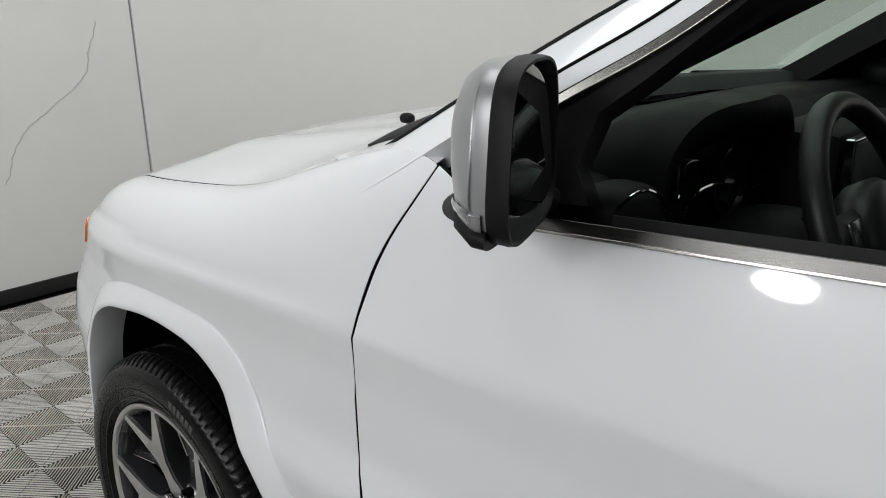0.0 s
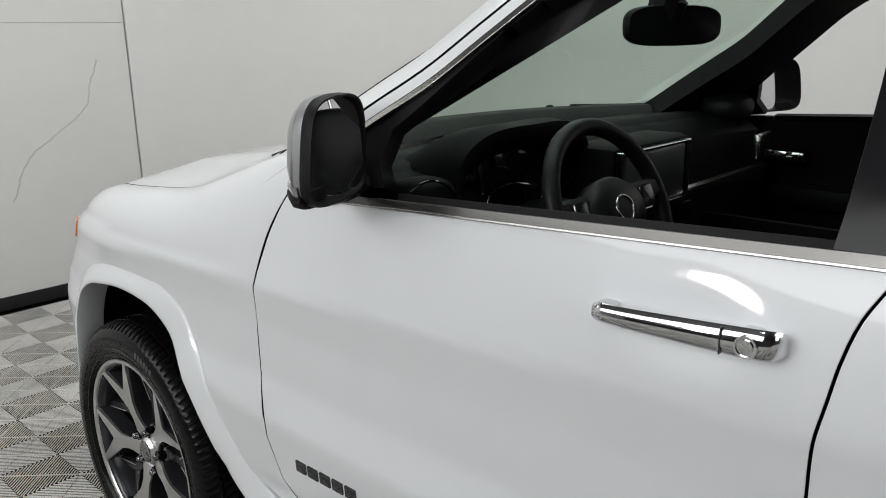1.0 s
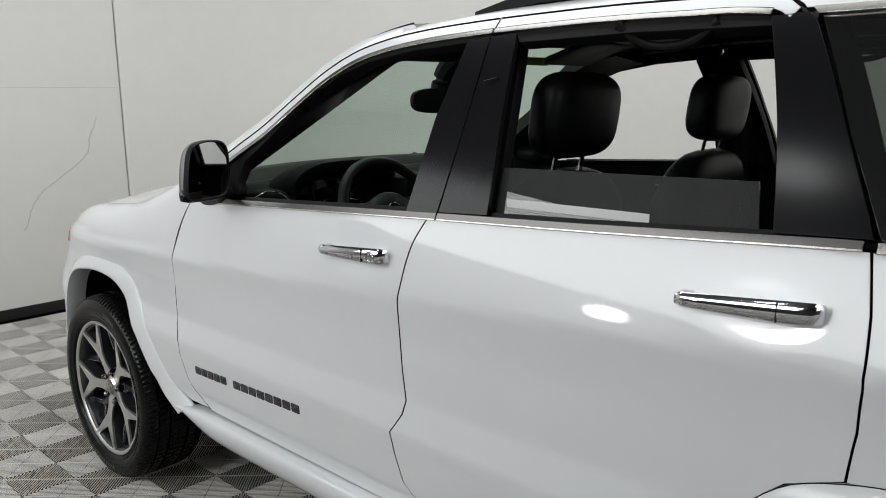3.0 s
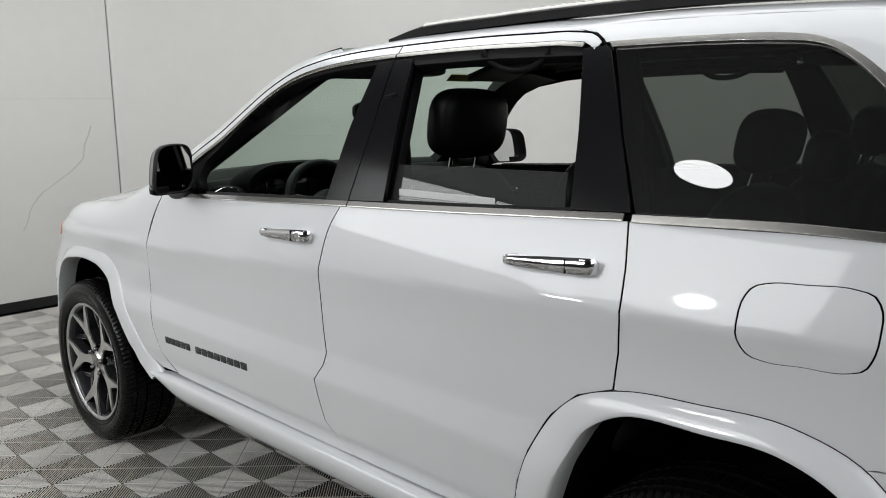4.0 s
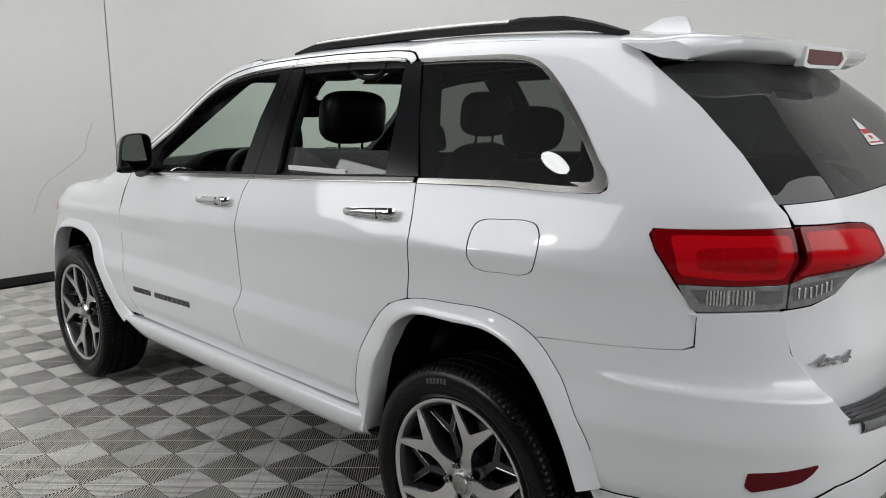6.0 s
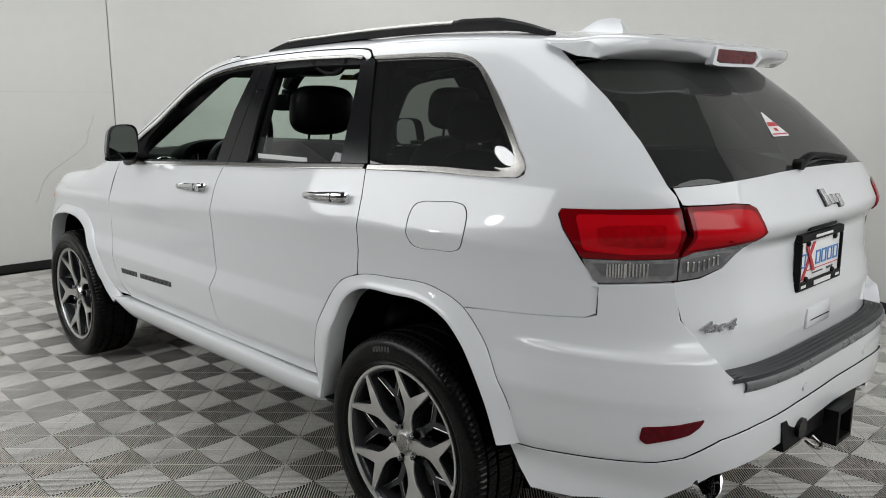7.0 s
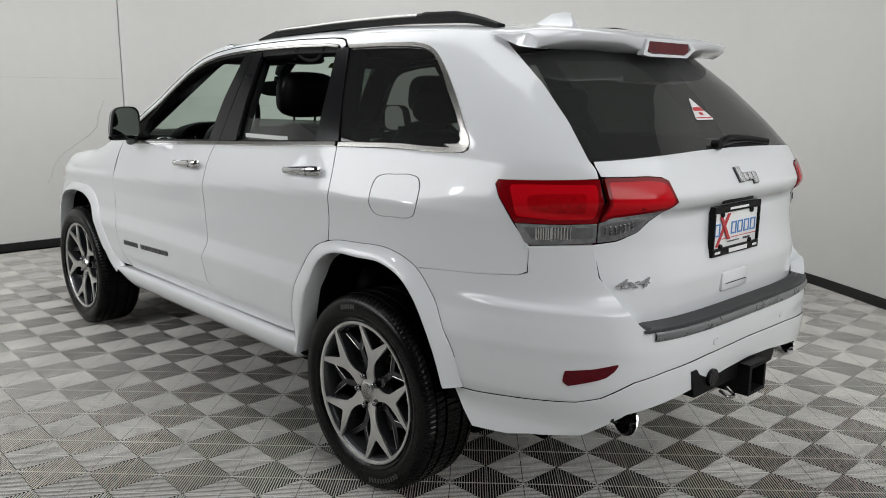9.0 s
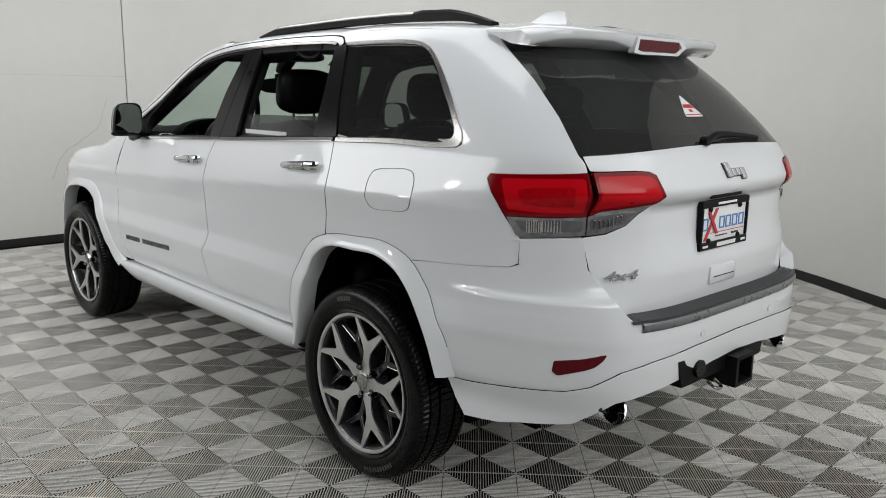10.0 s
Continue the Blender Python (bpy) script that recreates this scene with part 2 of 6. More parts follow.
def pillow(bm, centre, size, n=3.0, tilt=0.0):
    """A soft rounded block."""
    rows = 16
    rings = []
    m = Matrix.Translation(centre) @ Matrix.Rotation(math.radians(tilt), 4, "X")
    for i in range(rows + 1):
        p = -math.pi / 2 + math.pi * i / rows
        cz = math.copysign(abs(math.sin(p)) ** (2 / n), math.sin(p))
        cr = max(abs(math.cos(p)), 1e-3) ** (2 / n)
        rings.append([m @ Vector((size[0] * cr * math.copysign(abs(math.cos(t)) ** (2 / n), math.cos(t)), size[1] * cr * math.copysign(abs(math.sin(t)) ** (2 / n), math.sin(t)), size[2] * cz)) for t in np.linspace(0, 2 * math.pi, 28, endpoint=False)])
    return loft(rings, bm=bm, caps=True)


# ---- the car's skin: plan curves stacked by height ----


def table(rows, sigma):
    k = np.arange(-0.2, 4.2, 0.002)
    v = np.interp(k, *zip(*rows))
    g = np.exp(-0.5 * (np.arange(-60, 61) * 0.002 / sigma) ** 2)
    s = np.convolve(np.pad(v, 60, mode="edge"), g / g.sum(), "valid")
    return lambda z: np.interp(z, k, s)


shoulder = [(z, 0.8480 - 0.185 * (z - 1.035) - 0.38 * (z - 1.035) ** 2) for z in np.arange(1.035, 1.275, 0.01)]
glasshouse = [(z, 0.779 - 0.42 * (z - 1.28) - 0.27 * (z - 1.28) ** 2) for z in np.arange(1.28, 1.67, 0.01)]
side_w = table([(0.20, 0.72), (0.30, 0.80), (0.36, 0.848), (0.42, 0.836), (0.47, 0.826), (0.50, 0.829), (0.546, 0.8445), (0.56, 0.8465), (0.66, 0.853), (0.695, 0.856), (0.71, 0.8555), (0.79, 0.8370), (0.93, 0.8375), (1.0, 0.8438)] + shoulder + glasshouse + [(1.72, 0.52), (1.80, 0.40)], 0.0065)
rear_y = table([(0.3, -0.90), (0.78, -0.93), (0.90, -0.938), (1.0, -0.918), (1.11, -0.914), (1.138, -0.946), (1.16, -0.952), (1.20, -0.93), (1.27, -0.885), (1.385, -0.775), (1.50, -0.65), (1.60, -0.52), (1.66, -0.44), (1.75, -0.33)], 0.007)
rear_n = table([(0.7,4.2),(1.0,4.0),(1.15,3.9),(1.27,4.8),(1.7,4.8)],.04)
bump_y = table([(0.3, -0.90), (0.42, -0.945), (0.50, -0.98), (0.60, -0.992), (0.70, -0.995), (0.80, -0.990), (0.830, -0.985), (0.844, -0.968), (0.860, -0.954), (0.88, -0.947), (0.95, -0.94), (1.05, -0.935)], 0.008)
hood_edge = table([(2.0, 1.30), (2.35, 1.24), (2.53, 1.187), (2.65, 1.145), (2.77, 1.117), (3.04, 1.090), (3.22, 1.074), (3.30, 1.054), (3.40, 1.002), (3.50, 0.91), (3.7, 0.74)], 0.05)
YC, YF, LF, NF = 0.6, 2.6, 1.16, 4.2


def half_width(y, z):
    """Half the body's width; the shoulder crease rises towards the tail."""
    z = np.asarray(z, float)
    return side_w(z - 0.055 * (1.3 - np.clip(y, -0.3, 3.2)) * np.exp(-(((z - 1.03) / 0.13) ** 2)))


def W(y, z, rear=rear_y):
    """Half the body's width at y and z, rounded off towards tail and nose."""
    y = np.asarray(y, float)
    w, n = half_width(y, z), rear_n(z)
    u = np.clip((YC - y) / (YC - rear(z)), 0, 1)
    f = np.clip((y - YF) / (LF - np.clip(np.asarray(z, float) - 0.78, 0, 0.3)), 0, 1)  # the nose leans back
    return w * (1 - u ** n) ** (1 / n) * (1 - f ** NF) ** (1 / NF)
def B(x, z, rear=rear_y):
    n = rear_n(z)
    return YC - (YC - rear(z)) * np.clip(1 - (np.abs(x) / half_width(-0.3, z)) ** n, 0, 1) ** (1 / n)


def fender_skin(y, q):
    """The fender: q is the height up to 0.97 and then rolls over to the hood's edge at 1.22."""
    t = np.clip((q - 0.97) / 0.25, 0, 1) * math.pi / 2 * 0.98
    z = np.where(q <= 0.97, q, 0.97 + (hood_edge(y) - 0.97) * np.sin(t))
    b = np.clip((y - 2.14) / 0.40, 0, 1)
    b = b * b * (3 - 2 * b)
    low = W(y, np.minimum(z, 1.0))
    w = np.where(z > 1.0, low * b + W(y, z) * (1 - b), W(y, z)) - b * 0.118 * (1 - np.cos(t) ** 0.9)
    return np.stack([-w, y, z], -1)


def fender_q(y, z):
    return float(0.97 + 0.25 * math.asin(min(1.0, max(0.0, (z - 0.97) / (float(hood_edge(y)) - 0.97)))) / (math.pi / 2 * 0.98)) if z > 0.97 else z


def skin(d, z, rear, front=False):
    """The point of the skin at height z whose x - y (at the front: x + y) is d, found by halving."""
    d, z = np.asarray(d, float), np.asarray(z, float)
    if front:
        lo, hi = np.full_like(d, 0.7), np.full_like(d, YF + LF - 1e-5)
        for _ in range(34):
            m = (lo + hi) / 2
            low = -W(m, z, rear) + m < d
            lo, hi = np.where(low, m, lo), np.where(low, hi, m)
        return np.stack([-W(lo, z, rear), lo, z], -1)
    lo, hi = np.zeros_like(d), np.ones_like(d)
    n, L = rear_n(z), YC - rear(z)

    def at(s):
        a = np.clip((s - 0.4) / 0.6, 0, 1) * math.pi / 2
        y = np.where(s < 0.4, 3.62 + (YC - 3.62) * s / 0.4, YC - L * np.sin(a) ** (2 / n))
        x = np.where(s < 0.4, -W(y, z, rear), -half_width(y, z) * np.maximum(np.cos(a), 0) ** (2 / n))
        return x, y

    for _ in range(34):
        m = (lo + hi) / 2
        x, y = at(m)
        low = x - y < d
        lo, hi = np.where(low, m, lo), np.where(low, hi, m)
    x, y = at(lo)
    return np.stack([x, y, z], -1)


def skin_normal(d, z, rear, front=False):
    e = 0.002
    a = skin(d + e, z, rear, front) - skin(d - e, z, rear, front)
    b = skin(d, z + e, rear, front) - skin(d, z - e, rear, front)
    n = np.cross(a, b)
    n = n / np.maximum(np.linalg.norm(n, axis=-1, keepdims=True), 1e-9)
    return np.where((n[..., 0:1] > 0.3) | (n[..., 1:2] > 0.5) & (not front), -n, n)


def S(points, rear=rear_y):
    """Outline points on the side, given as y and z."""
    return [(float(-W(y, z, rear) - y), z) for y, z in points]


def R(points, rear=rear_y):
    """Outline points on the rear, given as x and z; along the middle they are set close."""
    full = []
    for i, (x, z) in enumerate(points):
        full.append((x, z))
        if i + 1 < len(points) and x == 0 and points[i + 1][0] == 0:
            m = max(2, int(abs(points[i + 1][1] - z) / 0.008))
            full += [(0.0, z + (points[i + 1][1] - z) * k / m) for k in range(1, m)]
    points = full
    return [(float(x - B(x, z, rear)), z) for x, z in points]


def F(points, rear=rear_y):
    return [(float(-W(y, z, rear) + y), z) for y, z in points]


from mathutils.geometry import delaunay_2d_cdt


def flat_fill(outline, step, hole=None):
    """Triangles that fill an outline, with a grid of inner points."""
    P = np.array(outline, float)
    Q = []
    for a, b in zip(P, np.roll(P, -1, 0)):
        k = max(1, int(np.ceil(np.linalg.norm(b - a) / step)))
        Q += [a + (b - a) * i / k for i in range(k)]
    Q = np.array(Q)
    lo, hi = Q.min(0), Q.max(0)
    gx, gy = np.meshgrid(np.arange(lo[0] + step * 0.5, hi[0], step), np.arange(lo[1] + step * 0.5, hi[1], step))
    G = np.stack([gx.ravel(), gy.ravel()], -1)
    A, Bq = Q, np.roll(Q, -1, 0)
    ins = np.zeros(len(G), bool)
    near = np.full(len(G), 9.0)
    for a, b in zip(A, Bq):
        c = (a[1] > G[:, 1]) != (b[1] > G[:, 1])
        with np.errstate(divide="ignore", invalid="ignore"):
            ins ^= c & (G[:, 0] < (b[0] - a[0]) * (G[:, 1] - a[1]) / (b[1] - a[1]) + a[0])
        t = np.clip(((G - a) @ (b - a)) / max((b - a) @ (b - a), 1e-12), 0, 1)
        near = np.minimum(near, np.linalg.norm(G - a - t[:, None] * (b - a), axis=1))
    G = G[ins & (near > step * 0.45)]
    n = len(Q)
    edges = [(i, (i + 1) % n) for i in range(n)]
    verts = [Vector(p) for p in Q]
    if hole is not None:
        H = np.array(hole, float)
        c = H.mean(0)
        far = np.array([not inside_loop(p, H, 1.04) for p in G])
        G = G[far]
        edges += [(n + i, n + (i + 1) % len(H)) for i in range(len(H))]
        verts += [Vector(p) for p in H]
    verts += [Vector(p) for p in G]
    v, _, f, *_ = delaunay_2d_cdt(verts, edges, [], 1, 1e-6)
    v = np.array([tuple(p) for p in v])
    f = [tuple(t) for t in f]
    if hole is not None:
        f = [t for t in f if not inside_loop(v[list(t)].mean(0), H)]
    return v, f, n


def inside_loop(p, loop, grow=1.0):
    c = loop.mean(0)
    L = c + (loop - c) * grow
    a, b = L, np.roll(L, -1, 0)
    cross = (a[:, 1] > p[1]) != (b[:, 1] > p[1])
    a, b = a[cross], b[cross]
    return bool(np.sum(p[0] < (b[:, 0] - a[:, 0]) * (p[1] - a[:, 1]) / (b[:, 1] - a[:, 1]) + a[:, 0]) % 2)


def patch(name, outline, mat, parent=None, label="", step=0.035, off=0.0, lip=0.014, edge=0.0012, rear=rear_y, front=False, side=1, whole=False, hole=None, dish=None, surf=None, seal=True):
    """A panel of the skin within an outline in d and z, with a rounded edge turned in by lip. side -1: the car's other side. whole: both halves as one piece."""
    v2, tris, n = flat_fill(outline, step, hole)
    d, z = v2[:, 0], v2[:, 1]
    if surf:
        e = 0.002
        P = surf(d, z)
        N = np.cross(surf(d + e, z) - surf(d - e, z), surf(d, z + e) - surf(d, z - e))
        N = N / np.maximum(np.linalg.norm(N, axis=1, keepdims=True), 1e-9)
        N = np.where((N @ np.array([-0.6, 0.0, 0.8]))[:, None] < 0, -N, N)
    else:
        P, N = skin(d, z, rear, front), skin_normal(d, z, rear, front)
    if callable(dish):
        e = 0.001
        h = dish(*P.T)
        g = np.stack([(dish(*(P + v).T) - dish(*(P - v).T)) / (2 * e) for v in np.eye(3) * e], -1)
        g = g - N * np.sum(g * N, 1, keepdims=True)
        P = P + N * h[:, None]
        N = N - g
        N = N / np.linalg.norm(N, axis=1, keepdims=True)
    elif dish:
        y0, z0, ry, rz, depth = dish
        e = 0.001
        dent = lambda y, z: depth * np.exp(-((((y - y0) / ry) ** 2 + ((z - z0) / rz) ** 2) ** 1.5))
        gy = (dent(P[:, 1] + e, P[:, 2]) - dent(P[:, 1] - e, P[:, 2])) / (2 * e)
        gz = (dent(P[:, 1], P[:, 2] + e) - dent(P[:, 1], P[:, 2] - e)) / (2 * e)
        P = P - N * dent(P[:, 1], P[:, 2])[:, None]
        N = N + np.stack([np.zeros_like(gy), gy, gz], -1)
        N = N / np.linalg.norm(N, axis=1, keepdims=True)
    P = P + N * off
    if whole:
        P[np.abs(P[:, 0]) < 0.006, 0] = 0.0
    verts, normals, faces = list(P), list(N), [tuple(t) for t in tris]
    turned = []
    count = {}
    for t in tris:
        for a, b in ((t[0], t[1]), (t[1], t[2]), (t[2], t[0])):
            count[(a, b)] = 1
    rim = [(a, b) for a, b in count if (b, a) not in count]
    flip = []
    for t in tris[:400]:
        a, b, c = (P[i] for i in t)
        flip.append(np.cross(b - a, c - a) @ N[t[0]])
    if np.sum(flip) < 0:
        faces = [f[::-1] for f in faces]
        rim = [(b, a) for a, b in rim]
    if lip:
        out = {}
        for a, b in rim:
            if whole and abs(P[a][0]) < 1e-6 and abs(P[b][0]) < 1e-6:
                continue
            o = np.cross(P[b] - P[a], N[a])
            o = o / max(np.linalg.norm(o), 1e-9)
            for k in (a, b):
                out[k] = out.get(k, 0) + o
        r1, r2 = {}, {}
        for k, o in out.items():
            o = o / max(np.linalg.norm(o), 1e-9)
            r1[k] = len(verts)
            verts.append(P[k] + o * edge - N[k] * edge)
            normals.append(o * 0.8 + N[k] * 0.2)
            r2[k] = len(verts)
            verts.append(P[k] + o * edge - N[k] * lip)
            normals.append(o)
        for a, b in rim:
            if a in r1 and b in r1 and not (whole and abs(P[a][0]) < 1e-6 and abs(P[b][0]) < 1e-6):
                faces += [(b, a, r1[a], r1[b]), (r1[b], r1[a], r2[a], r2[b])]
                turned.append(len(faces) - 1)
    verts, normals = np.array(verts), np.array(normals)
    normals = normals / np.maximum(np.linalg.norm(normals, axis=1, keepdims=True), 1e-9)
    if whole:
        m = len(verts)
        mirror = np.array([-1, 1, 1])
        same = {i: i for i in range(m) if abs(verts[i][0]) < 1e-6}
        normals[list(same), 0] = 0
        idx = {}
        v3, n3 = list(verts), list(normals)
        for i in range(m):
            if i in same:
                idx[i] = i
            else:
                idx[i] = len(v3)
                v3.append(verts[i] * mirror)
                n3.append(normals[i] * mirror)
        turned = turned + [k + len(faces) for k in turned]
        faces = faces + [tuple(idx[i] for i in f[::-1]) for f in faces]
        verts, normals = np.array(v3), np.array(n3)
    if side < 0:
        verts, normals = verts * (-1, 1, 1), normals * (-1, 1, 1)
        faces = [f[::-1] for f in faces]
    return sheet(name, verts, faces, normals, mat, parent, label, UNDER if mat is PAINT and seal else None, turned)


# ---- the room ----

def wall(name, points, z0, z1, thick=0.12, mat=WALL, kind="structure", label="", category="wall"):
    """An upright wall along plan points, its inner face on them, thickened outwards (to the left of its way)."""
    P = np.array(points, float)
    rings = []
    for i, p in enumerate(P):
        a = P[min(i + 1, len(P) - 1)] - P[max(i - 1, 0)]
        n = np.array([-a[1], a[0]]) / np.linalg.norm(a)
        q = p + n * thick
        rings.append([(p[0], p[1], z0), (p[0], p[1], z1), (q[0], q[1], z1), (q[0], q[1], z0)])
    ob = part(name, loft(rings, caps=True), mat, smooth=20)
    return tagged(ob, label, category, kind=kind)


# plan of the walls, clockwise seen from above: left, front, then a curve to the right-hand back
FRONT = [(-7.2, 5.72), (0.58, 5.72)]
turn = [(0.584, 5.70), (1.6, 5.55), (2.6, 5.1), (3.5, 4.3), (4.05, 3.3), (4.28, 2.3), (4.2, 1.3), (3.87, 0.42), (3.37, -0.46), (2.75, -1.5)]
CURVE = [tuple(p) for p in spline(turn, 60)]
wall("wall_front", FRONT, 0, 3.7, label="off-white painted flat wall with a fine crack", category="wall")
wall("wall_curved", CURVE, 0, 3.7, label="off-white painted curved studio wall", category="wall")
wall("wall_right", [CURVE[-1], (2.75, -6.5)], 0, 3.7, mat=WALL, label="plain off-white studio wall", category="wall")
wall("wall_back", [(2.87, -6.5), (-7.2, -6.5)], 0, 3.7, mat=DARK_WALL, label="plain dark hall wall", category="wall")
wall("wall_left", [(-7.2, -6.5), (-7.2, 5.72)], 0, 3.7, mat=DARK_WALL, label="plain dark hall wall", category="wall")
wall("baseboard_front", [(x, y - 0.012) for x, y in FRONT], 0, 0.075, 0.014, BASE, label="black rubber baseboard strip", category="baseboard")
wall("baseboard_curved", [(x - 0.012, y - 0.004) for x, y in CURVE], 0, 0.075, 0.014, BASE, label="black rubber baseboard strip", category="baseboard")
bm = bmesh.new()
box(bm, (-2.85, -6.7, 3.7), (4.6, 5.95, 3.85))
tagged(part("ceiling", bm, CEILING, smooth=0), "plain dark grey studio ceiling", "ceiling", kind="structure")
bm = bmesh.new()
box(bm, (-7.4, -6.7, 3.7), (-2.85, 5.95, 3.85))
tagged(part("ceiling_hall", bm, CEIL, smooth=0), "plain dark hall ceiling", "ceiling", kind="structure")
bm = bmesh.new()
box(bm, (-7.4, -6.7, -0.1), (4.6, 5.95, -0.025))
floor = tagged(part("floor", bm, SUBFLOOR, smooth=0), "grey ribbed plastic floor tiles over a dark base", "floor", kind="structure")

# ---- the car ----
car = thing("car", "white sport utility car parked on a tiled studio floor", "car")
fgap = [(2.211, 1.236), (2.241, 1.19), (2.274, 1.141), (2.301, 1.09), (2.315, 1.052), (2.326, 1.017), (2.334, 0.983), (2.345, 0.88), (2.345, 0.80), (2.33, 0.73), (2.318, 0.69), (2.318, 0.66), (2.281, 0.575), (2.18, 0.493)]
bgap = [(1.19, 1.24), (1.210, 1.205), (1.227, 1.171), (1.239, 1.125), (1.2455, 1.079), (1.2525, 1.03), (1.255, 0.95), (1.25, 0.86), (1.238, 0.785), (1.245, 0.75), (1.281, 0.698), (1.268, 0.64), (1.245, 0.575), (1.20, 0.535), (1.126, 0.488)]
cgap = [(0.270, 1.268), (0.254, 1.18), (0.249, 1.09), (0.252, 1.00), (0.262, 0.918)]
rear_out = [(0.246, 0.918), (0.349, 0.884), (0.419, 0.819), (0.472, 0.720), (0.503, 0.634), (0.519, 0.55), (0.526, 0.495)]
rear_out2 = [(0.246, 0.918), (0.071, 0.934), (-0.106, 0.934), (-0.226, 0.89), (-0.293, 0.822), (-0.407, 0.636), (-0.441, 0.516), (-0.47, 0.44)]
front_out = [(2.30, 0.47), (2.40, 0.532), (2.475, 0.609), (2.54, 0.697), (2.59, 0.777), (2.65, 0.855), (2.72, 0.89), (2.84, 0.90), (2.95, 0.90), (3.03, 0.895), (3.125, 0.877), (3.22, 0.837), (3.285, 0.737), (3.315, 0.62), (3.335, 0.50)]
G = 0.0031  # half a panel gap
ease = lambda v: np.clip(v, 0, 1) ** 2 * (3 - 2 * np.clip(v, 0, 1))
fgap = [tuple(p) for p in spline(fgap[:6], 18)] + fgap[6:9] + [(2.338, 0.76)] + fgap[10:]
bgap = [tuple(p) for p in spline(bgap[:7], 24)] + bgap[7:]


def shift(pts, dy):
    return [(y + dy, z) for y, z in pts]


def offset(points, dist):
    """A curve moved to its left by dist."""
    P = np.array(points, float)
    t = np.gradient(P, axis=0)
    n = np.stack([-t[:, 1], t[:, 0]], -1)
    return [tuple(p) for p in P + n / np.linalg.norm(n, axis=1, keepdims=True) * dist]


door_top = [(2.175, 1.288), (2.06, 1.358), (1.96, 1.418), (1.862, 1.494), (1.76, 1.571), (1.655, 1.624), (1.55, 1.651), (1.425, 1.668), (1.25, 1.680), (1.047, 1.687), (0.85, 1.690), (0.693, 1.688), (0.56, 1.684), (0.50, 1.674), (0.472, 1.655)]


def cut(points, a, b):
    """The stretch of a curve between two values of y, from the greater to the lesser."""
    P = np.array(points, float)
    ys = [a] + [y for y in P[:, 0] if b < y < a] + [b]
    return [(y, float(np.interp(y, P[::-1, 0], P[::-1, 1]))) for y in ys]


top_f = cut(spline(door_top[:10], 52), 2.134, 1.181)
top_r = cut(spline(door_top[7:], 40), 1.174, 0.473)
belt_z = lambda y: float(np.interp(y, (-0.4, -0.054, 0.289, 0.791, 1.177, 1.663, 2.137), (1.299, 1.294, 1.283, 1.257, 1.241, 1.218, 1.196)))
belt = lambda a, b, dz, n=12: [(float(y), belt_z(y) + dz) for y in np.linspace(a, b, n)]
front_hole = [(1.268, 1.253), (1.99, 1.222), (2.015, 1.26), (2.003, 1.318), (1.955, 1.357), (1.862, 1.443), (1.785, 1.511), (1.69, 1.567), (1.59, 1.600), (1.43, 1.623), (1.248, 1.634)]
quarter_glass = [(0.432, 1.637), (0.20, 1.636), (0.055, 1.630), (0.0, 1.625), (-0.051, 1.611), (-0.09, 1.588), (-0.142, 1.545), (-0.234, 1.455), (-0.30, 1.383), (-0.338, 1.335), (-0.345, 1.318), (-0.285, 1.305), (-0.30, 1.302), (0.0, 1.296), (0.262, 1.288), (0.338, 1.44)]

